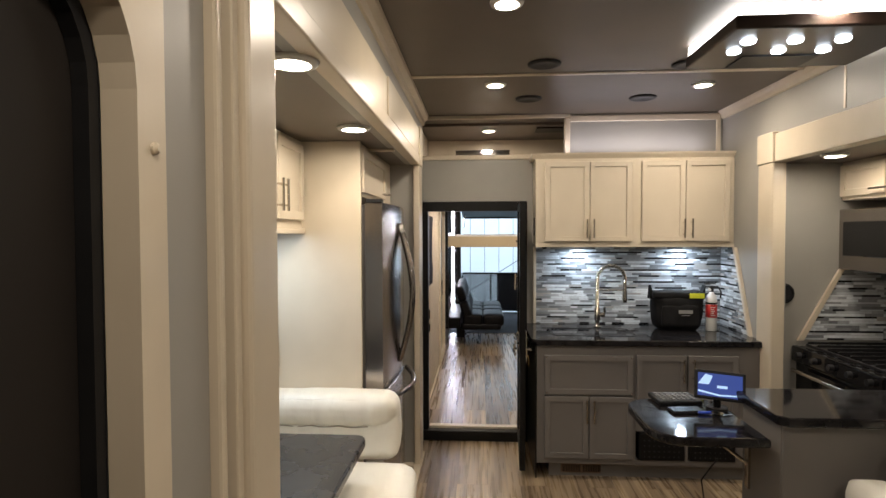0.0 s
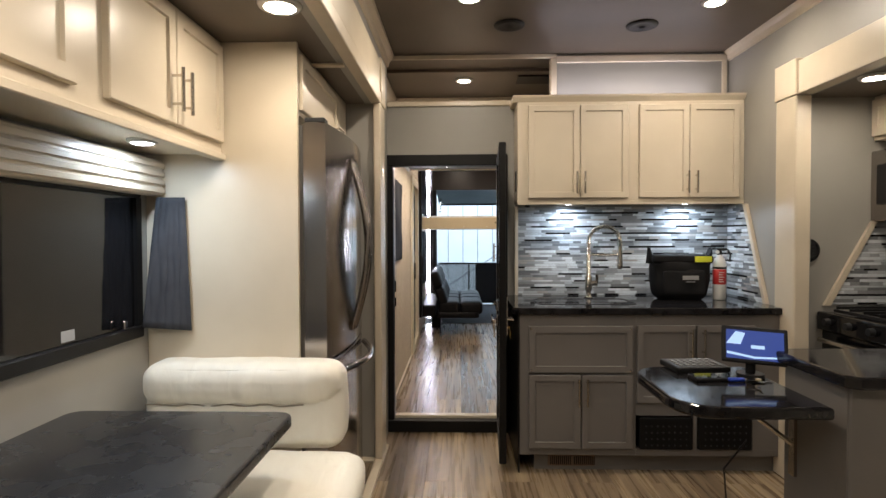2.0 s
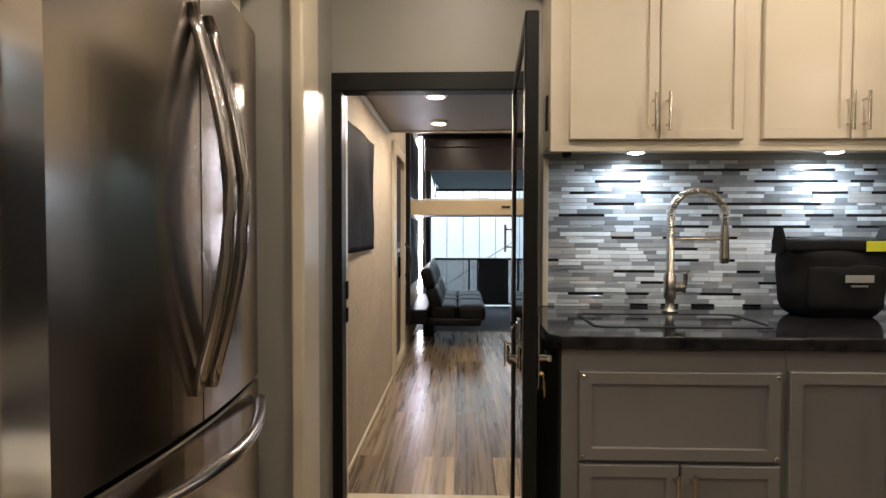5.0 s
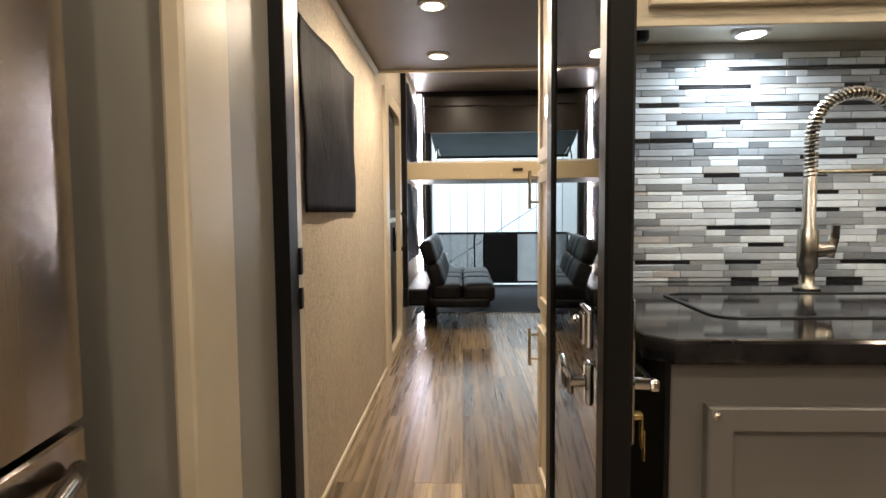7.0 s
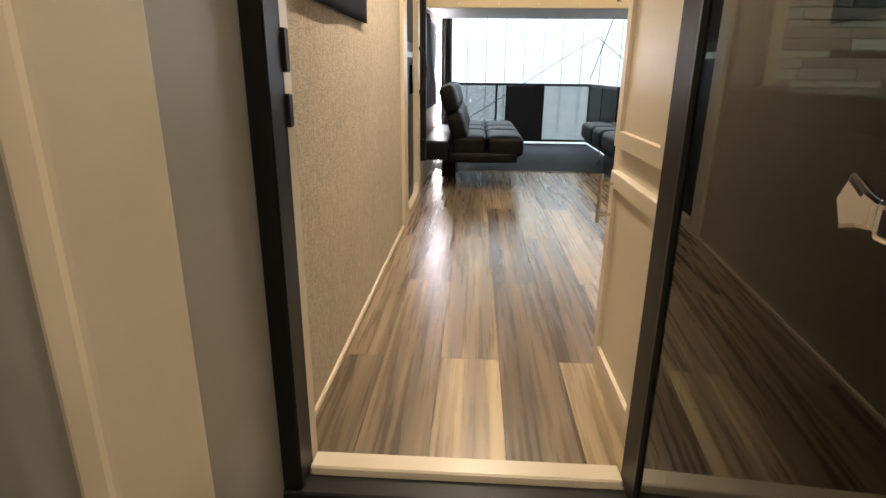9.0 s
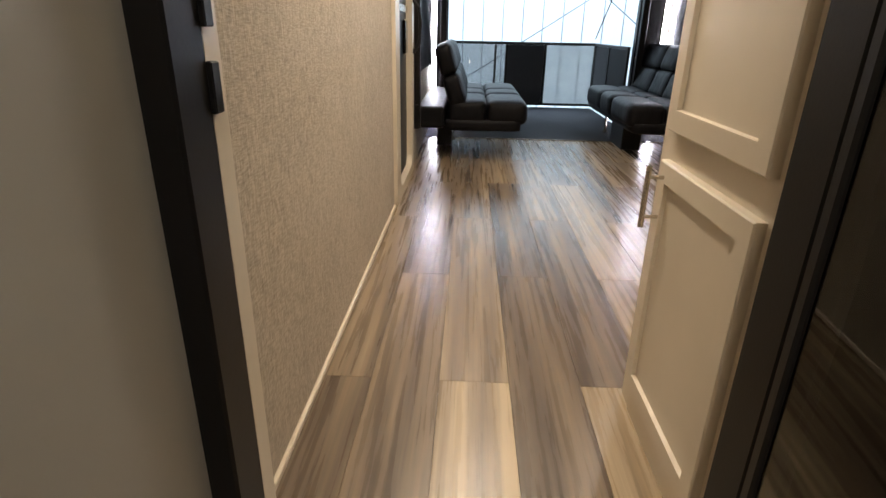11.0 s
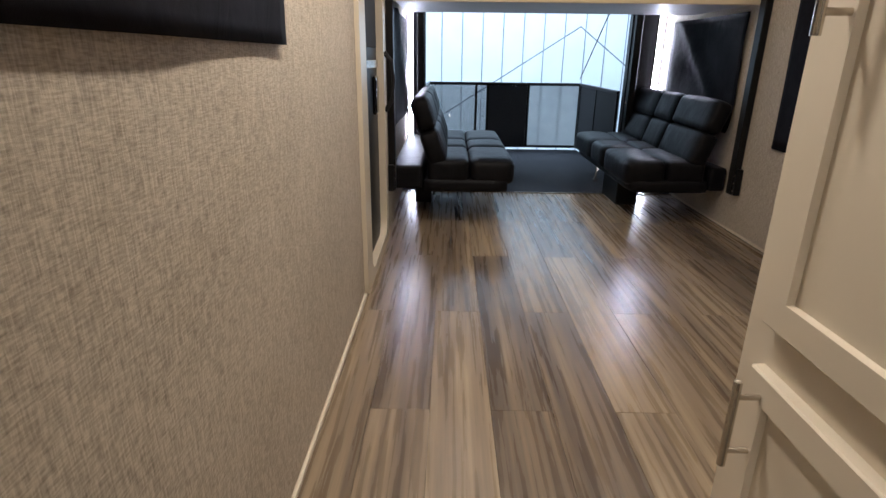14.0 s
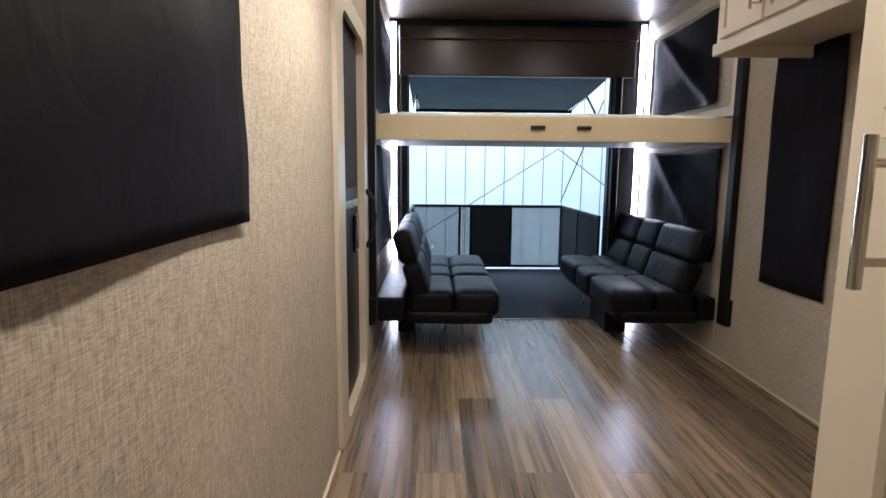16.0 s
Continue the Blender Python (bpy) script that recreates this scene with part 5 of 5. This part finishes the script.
for x0, x1 in ((HXL + 0.018, HXL + 0.058), (XR - 0.07, XR - 0.03)):
    t = thing("led_strip", ((x0 + x1) / 2, 9.56, 0.0), "glowing white vertical strip light beside the rear opening", "strip light", "rear strip lights")
    part("channel", bx(x0 - 0.004, x1 + 0.004, 9.575, 9.598, 0.0, 2.5), NICKEL, t)
    part("diffuser", bx(x0, x1, 9.56, 9.5745, 0.0, 2.48, 0.004), LEDGLOW, t, "glowing diffuser")
t = thing("ceiling_bar", (0.5, 7.9, GARAGE_CEIL), "cream beam across the garage ceiling", "beam")
part("beam", bx(HXL, XR - 0.006, 7.98, 8.06, GARAGE_CEIL - 0.05, GARAGE_CEIL - 0.001, 0.004), TRIM, t)
downlight(0.27, 8.62, GARAGE_CEIL, LAMPGLOW, 0.04, "ceiling_light", "small round ceiling light in the garage", "garage lights")

# sofas


def sofa(at, turn, label, legs, front, reach):
    """A folding sofa: length along local x, its seat reaching towards local -y, its back at +y."""
    t = thing("folding_sofa", at, label, "sofa", "facing sofas", turn=turn)
    Ls = 1.62
    part("frame", cushion(bmesh.new(), 0, Ls, front + 0.04, 0.53, 0.215, 0.315, 0.035, 0.004, 0.003, 21, cuts=8), BLACKLEATHER, t, local=True, smooth=True)
    part("rear_base", bx(0.02, Ls - 0.02, 0.531, reach, 0.235, 0.395, 0.02, 2), BLACKLEATHER, t, local=True)
    mid = (front + 0.50) / 2 + 0.01
    xs = [(0.01, 0.614), (0.617, 1.0), (1.003, Ls - 0.01)]
    for k, (a, b) in enumerate(xs):
        part("seat", cushion(bmesh.new(), a, b, front, mid, 0.265, 0.44, 0.05, 0.005, 0.003, k, cuts=8), BLACKLEATHER, t, local=True, smooth=True)
        part("seat", cushion(bmesh.new(), a, b, mid + 0.002, 0.50, 0.28, 0.44, 0.035, 0.005, 0.003, k + 4, cuts=8), BLACKLEATHER, t, local=True, smooth=True)
        M = Matrix.Translation((0, 0.36, 0.42)) @ pose(0, 0, 0, -18, 0, 0)
        part("backrest", cushion(bmesh.new(), a, b, 0, 0.13, 0.0, 0.232, 0.035, 0.006, 0.005, k + 8, m=M, cuts=8), BLACKLEATHER, t, local=True, smooth=True)
        part("backrest", cushion(bmesh.new(), a, b, 0, 0.13, 0.23, 0.45, 0.042, 0.006, 0.005, k + 12, m=M, cuts=8), BLACKLEATHER, t, local=True, smooth=True)
    for x in legs:
        bm = cyl(bmesh.new(), (x, front + 0.17, 0.02), (x, front + 0.17, 0.232), 0.012, n=12)
        cyl(bm, (x - 0.012, front + 0.17, 0.022), (x + 0.012, front + 0.17, 0.022), 0.022, n=16)
        part("leg", bm, NICKEL, t, "steel leg with a small wheel", local=True)
    part("stitching", bx(0.16, 0.163, 0.352, 0.3555, 0.7, 0.72), BEDBOARD, t, local=True)
    return t


sofa((XR - 0.66, 9.68, 0.0), -90, "black leather folding sofa on steel legs opposite the entry door side", (0.25, 0.6, 0.95), -0.04, 0.645)
sofa((HXL + 0.745, 8.02, 0.0), 90, "black leather folding sofa beside the entry door wall and lift track", (), -0.09, 0.735)
for x0, x1 in ((HXL + 0.135, HXL + 0.26), (XR - 0.58, XR - 0.42)):
    solo("sofa_support_box", bx(x0, x1, 8.6, 9.0, 0.0, 0.25, 0.006), BLACK, "black support box under the folding sofa", "box")

# ---- ramp patio and warehouse ----
solo("carpet", bx(HXL, XR, 8.962, 9.68, -0.05, 0.004), CARPET, "dark carpet mat behind the wood floor", "carpet", kind="structure")
solo("ramp_deck", bx(-0.07, 1.74, 9.682, 11.3, -0.09, 0.002), CARPET, kind="structure")
solo("floor_edge_strip", bx(HXL, XR, 8.947, 8.961, -0.004, 0.010, 0.003), NICKEL, kind="structure")
rl = thing("patio_railing", (0.85, 11.3, 0), "dark metal patio railing with mesh and pale panels", "railing")


for x in (-0.1, 0.47, 0.61, 1.1, 1.72):
    part("post", bx(x - 0.015, x + 0.015, 11.27, 11.30, 0.04, 0.765, 0.003), BLACK, rl)
part("top_rail", bx(-0.115, 1.735, 11.265, 11.305, 0.766, 0.80, 0.005), BLACK, rl)
part("bottom_rail", bx(-0.115, 1.735, 11.27, 11.30, 0.03, 0.0595, 0.003), BLACK, rl)
part("panel", bx(-0.084, 0.454, 11.28, 11.29, 0.06, 0.765), TINTPANEL, rl, "tinted see-through panel")
part("panel", bx(0.486, 0.594, 11.28, 11.29, 0.06, 0.765), TINTPANEL, rl, "tinted see-through panel")
part("panel", bx(0.626, 1.084, 11.28, 11.29, 0.06, 0.765), MESH, rl, "dark mesh panel")
part("panel", bx(1.116, 1.704, 11.28, 11.29, 0.06, 0.765), PALEMESH, rl, "pale translucent panel")
for x in (-0.1, 1.72):
    t = thing("side_railing", (x, 10.5, 0), "dark mesh side railing of the ramp patio", "railing", "side railings")
    part("top_rail", bx(x - 0.015, x + 0.015, 9.72, 11.26, 0.77, 0.80, 0.004), BLACK, t)
    part("bottom_rail", bx(x - 0.015, x + 0.015, 9.72, 11.26, 0.04, 0.07, 0.004), BLACK, t)
    for y in (9.73, 10.5, 11.23):
        part("post", bx(x - 0.012, x + 0.012, y - 0.012, y + 0.012, 0.0705, 0.7695), BLACK, t)
    if x > 0:
        part("panel", bx(x - 0.004, x + 0.004, 9.745, 10.485, 0.072, 0.768), MESH, t)
        part("panel", bx(x - 0.004, x + 0.004, 10.515, 11.215, 0.072, 0.768), MESH, t)
aw = thing("awning", (0.85, 10.3, 1.9), "blue-grey awning sheet on folding arms above the ramp", "awning")
part("sheet", prism(bmesh.new(), [(9.7, 2.04), (10.95, 1.90), (10.95, 1.91), (9.7, 2.05)], "x", -0.08, 1.72), AWNING, aw)
part("front_bar", bx(-0.08, 1.72, 10.95, 11.0, 1.87, 1.92, 0.006), BLACK, aw)
for x in (-0.02, 1.66):
    part("arm", tube(bmesh.new(), [(x, 9.72, 1.7), (x, 10.1, 1.93), (x, 10.9, 1.9)], 0.012), NICKEL, aw)
part("cable", tube(bmesh.new(), [(1.70, 9.7, 1.85), (1.70, 11.25, 0.85)], 0.006), BLACK, aw)
ground = solo("ground", bx(-40, 40, 9.9, 60, -0.95, -0.9), CONCRETE, kind="structure")
wh = thing("warehouse_wall", (1.0, 16.5, -0.9), "ribbed white metal warehouse wall with diagonal braces", "wall", kind="structure")
part("sheet", bx(-9, 11, 16.5, 16.6, -0.9, 7), METALWALL, wh)
bm = bmesh.new()
for k in range(44):
    x = -8.0 + 0.42 * k
    box(bm, x - 0.008, x + 0.008, 16.485, 16.4995, -0.9, 7)
part("ribs", bm, SEAM, wh)
tagged(wh.children[-1], kind="stuff")
part("brace", tube(bmesh.new(), [(-1.3, 16.2, -0.9), (2.75, 16.2, 1.68)], 0.013), SEAM, wh)
part("brace", tube(bmesh.new(), [(2.75, 16.2, 1.68), (6.2, 16.2, -0.9)], 0.013), SEAM, wh)
part("ceiling", bx(-9, 11, 9.9, 16.6, 7, 7.1), METALWALL, wh)
part("side_wall", bx(-9.1, -9, 9.9, 16.6, -0.9, 7), METALWALL, wh)
part("side_wall", bx(11, 11.1, 9.9, 16.6, -0.9, 7), METALWALL, wh)

# ---- floor planks ----
PL = 1.458
rng = random.Random(5)
shapes = {}


def plank(x0, x1, y0, y1):
    key = (round(x1 - x0, 3), round(y1 - y0, 3))
    if key not in shapes:
        bm = bmesh.new()
        hx, hy = (x1 - x0) / 2 - 0.0004, (y1 - y0) / 2 - 0.0004
        box(bm, -hx, hx, -hy, hy, 0.0, 0.006, 0.0006)
        data = bpy.data.meshes.new("plank")
        bm.to_mesh(data)
        bm.free()
        data.materials.append(FLOOR)
        shapes[key] = data
    ob = new("plank", shapes[key])
    ob.parent = floor
    ob.location = ((x0 + x1) / 2, (y0 + y1) / 2, 0)


COLS = [(-0.24, -0.094), (-0.094, 0.099), (0.099, 0.297), (0.297, 0.497), (0.497, 0.70), (0.70, 0.897), (0.897, 1.092), (1.092, 1.288), (1.288, 1.484), (1.484, 1.68), (1.68, 1.876), (1.876, 2.04)]
for i, (x0, x1) in enumerate(COLS):
    off = 5.193 if i % 2 == 0 else 5.922
    cuts = [c for c in (off + PL * k for k in range(-6, 5)) if -1.6 < c < 8.93]
    ys = [-1.6] + cuts + [8.945]
    for a, b in zip(ys, ys[1:]):
        if b - a > 0.02:
            plank(x0, x1, a, b)
for x0, x1 in ((2.04, 2.24), (2.24, 2.44), (2.44, 2.64), (2.64, 2.85)):
    for y0, y1 in ((0.9, 1.9), (1.9, 3.1), (3.1, 3.8)):
        plank(x0, x1, y0, y1)

# ---- mosaic splash ----
sp = thing("backsplash", (1.35, YP, 0.91), "mosaic splash of thin glass strips in white, grey and black", "backsplash", kind="structure")
grout = mat("grout", (0.30, 0.30, 0.29), rough=0.8, scale=40)
part("grout", bx(0.672, XR - 0.004, YP - 0.005, YP - 0.0005, 0.9105, 1.4945), grout, sp)
bm = prism(bmesh.new(), [(4.025, 0.911), (YP - 0.006, 0.911), (YP - 0.006, 1.494), (4.262, 1.494)], "x", XR - 0.006, XR - 0.001)
part("grout", bm, grout, sp)
HEIGHTS = (0.0110, 0.0178, 0.0157)
lens = (0.05, 0.07, 0.09, 0.11, 0.14)
strips = {}
near, many, thin = 0, bmesh.new(), bmesh.new()


def rows(z0, z1):
    """Row heights of the mosaic: one thin row, then two thick ones."""
    z, k = z0, 0
    while z + HEIGHTS[k % 3] <= z1:
        yield k % 3, z, HEIGHTS[k % 3]
        z += HEIGHTS[k % 3]
        k += 1


cells = []
for kind, z, h in rows(0.9112, 1.4945):
    x = 0.672 - rng.random() * 0.1
    while x < XR - 0.012:
        L = rng.choice(lens)
        a, b = max(x, 0.673), min(x + L, XR - 0.012)
        if b - a > 0.012:
            cells.append((a, b, z, h, kind))
        x += L
cells.sort(key=lambda c: c[0])
for a, b, z, h, kind in cells:
    if near < 300 and a < 1.4:
        near += 1
        key = (round(b - a, 3), kind)
        if key not in strips:
            w = key[0] / 2 - 0.0007
            bm = bx(-w, w, -0.0045 + 0.001 * (kind == 0), 0.0, 0.0, h - 0.0014, 0.0008)
            data = bpy.data.meshes.new("tile")
            bm.to_mesh(data)
            bm.free()
            data.materials.append(TILE_THIN if kind == 0 else TILE)
            strips[key] = data
        ob = new("tile", strips[key])
        ob.parent = sp
        ob.location = ((a + b) / 2 - 1.35, -0.0052, z - 0.91)
    else:
        box(thin if kind == 0 else many, a + 0.0007, b - 0.0007, YP - 0.0097, YP - 0.0052, z, z + h - 0.0014)
for kind, z, h in rows(0.9112, 1.4945):
    y = YP - 0.011
    lim = 4.03 + (z - 0.911) / 0.583 * 0.235
    while y > lim + 0.01:
        L = rng.choice(lens)
        a = max(y - L, lim)
        box(thin if kind == 0 else many, XR - 0.0105, XR - 0.0062, a + 0.0007, y - 0.0007, z, z + h - 0.0014)
        y -= L
for kind, z, h in rows(0.935, 1.368):
    x = 2.848
    lim = 2.235 + (z - 0.93) / 0.44 * 0.235
    while x > lim + 0.01:
        L = rng.choice(lens)
        a = max(x - L, lim)
        box(thin if kind == 0 else many, a + 0.0007, x - 0.0007, 3.790, 3.7945, z, z + h - 0.0014)
        x -= L
for bm, material in ((many, TILE_MANY), (thin, TILE_THIN_MANY)):
    tagged(part("tiles", bm, material, sp), kind="stuff")
part("grout", prism(bmesh.new(), [(2.235, 0.93), (2.848, 0.93), (2.848, 1.369), (2.47, 1.369)], "y", 3.7946, 3.7995), grout, sp)

# the hall cupboard and window cover stand a little nearer to the partition
for ob in list(scene.objects):
    if ob.parent is None and ob.type != "CAMERA" and 4.6 < ob.location.y < 6.0 and ob.location.z < 1.9:
        ob.location.y -= 0.055
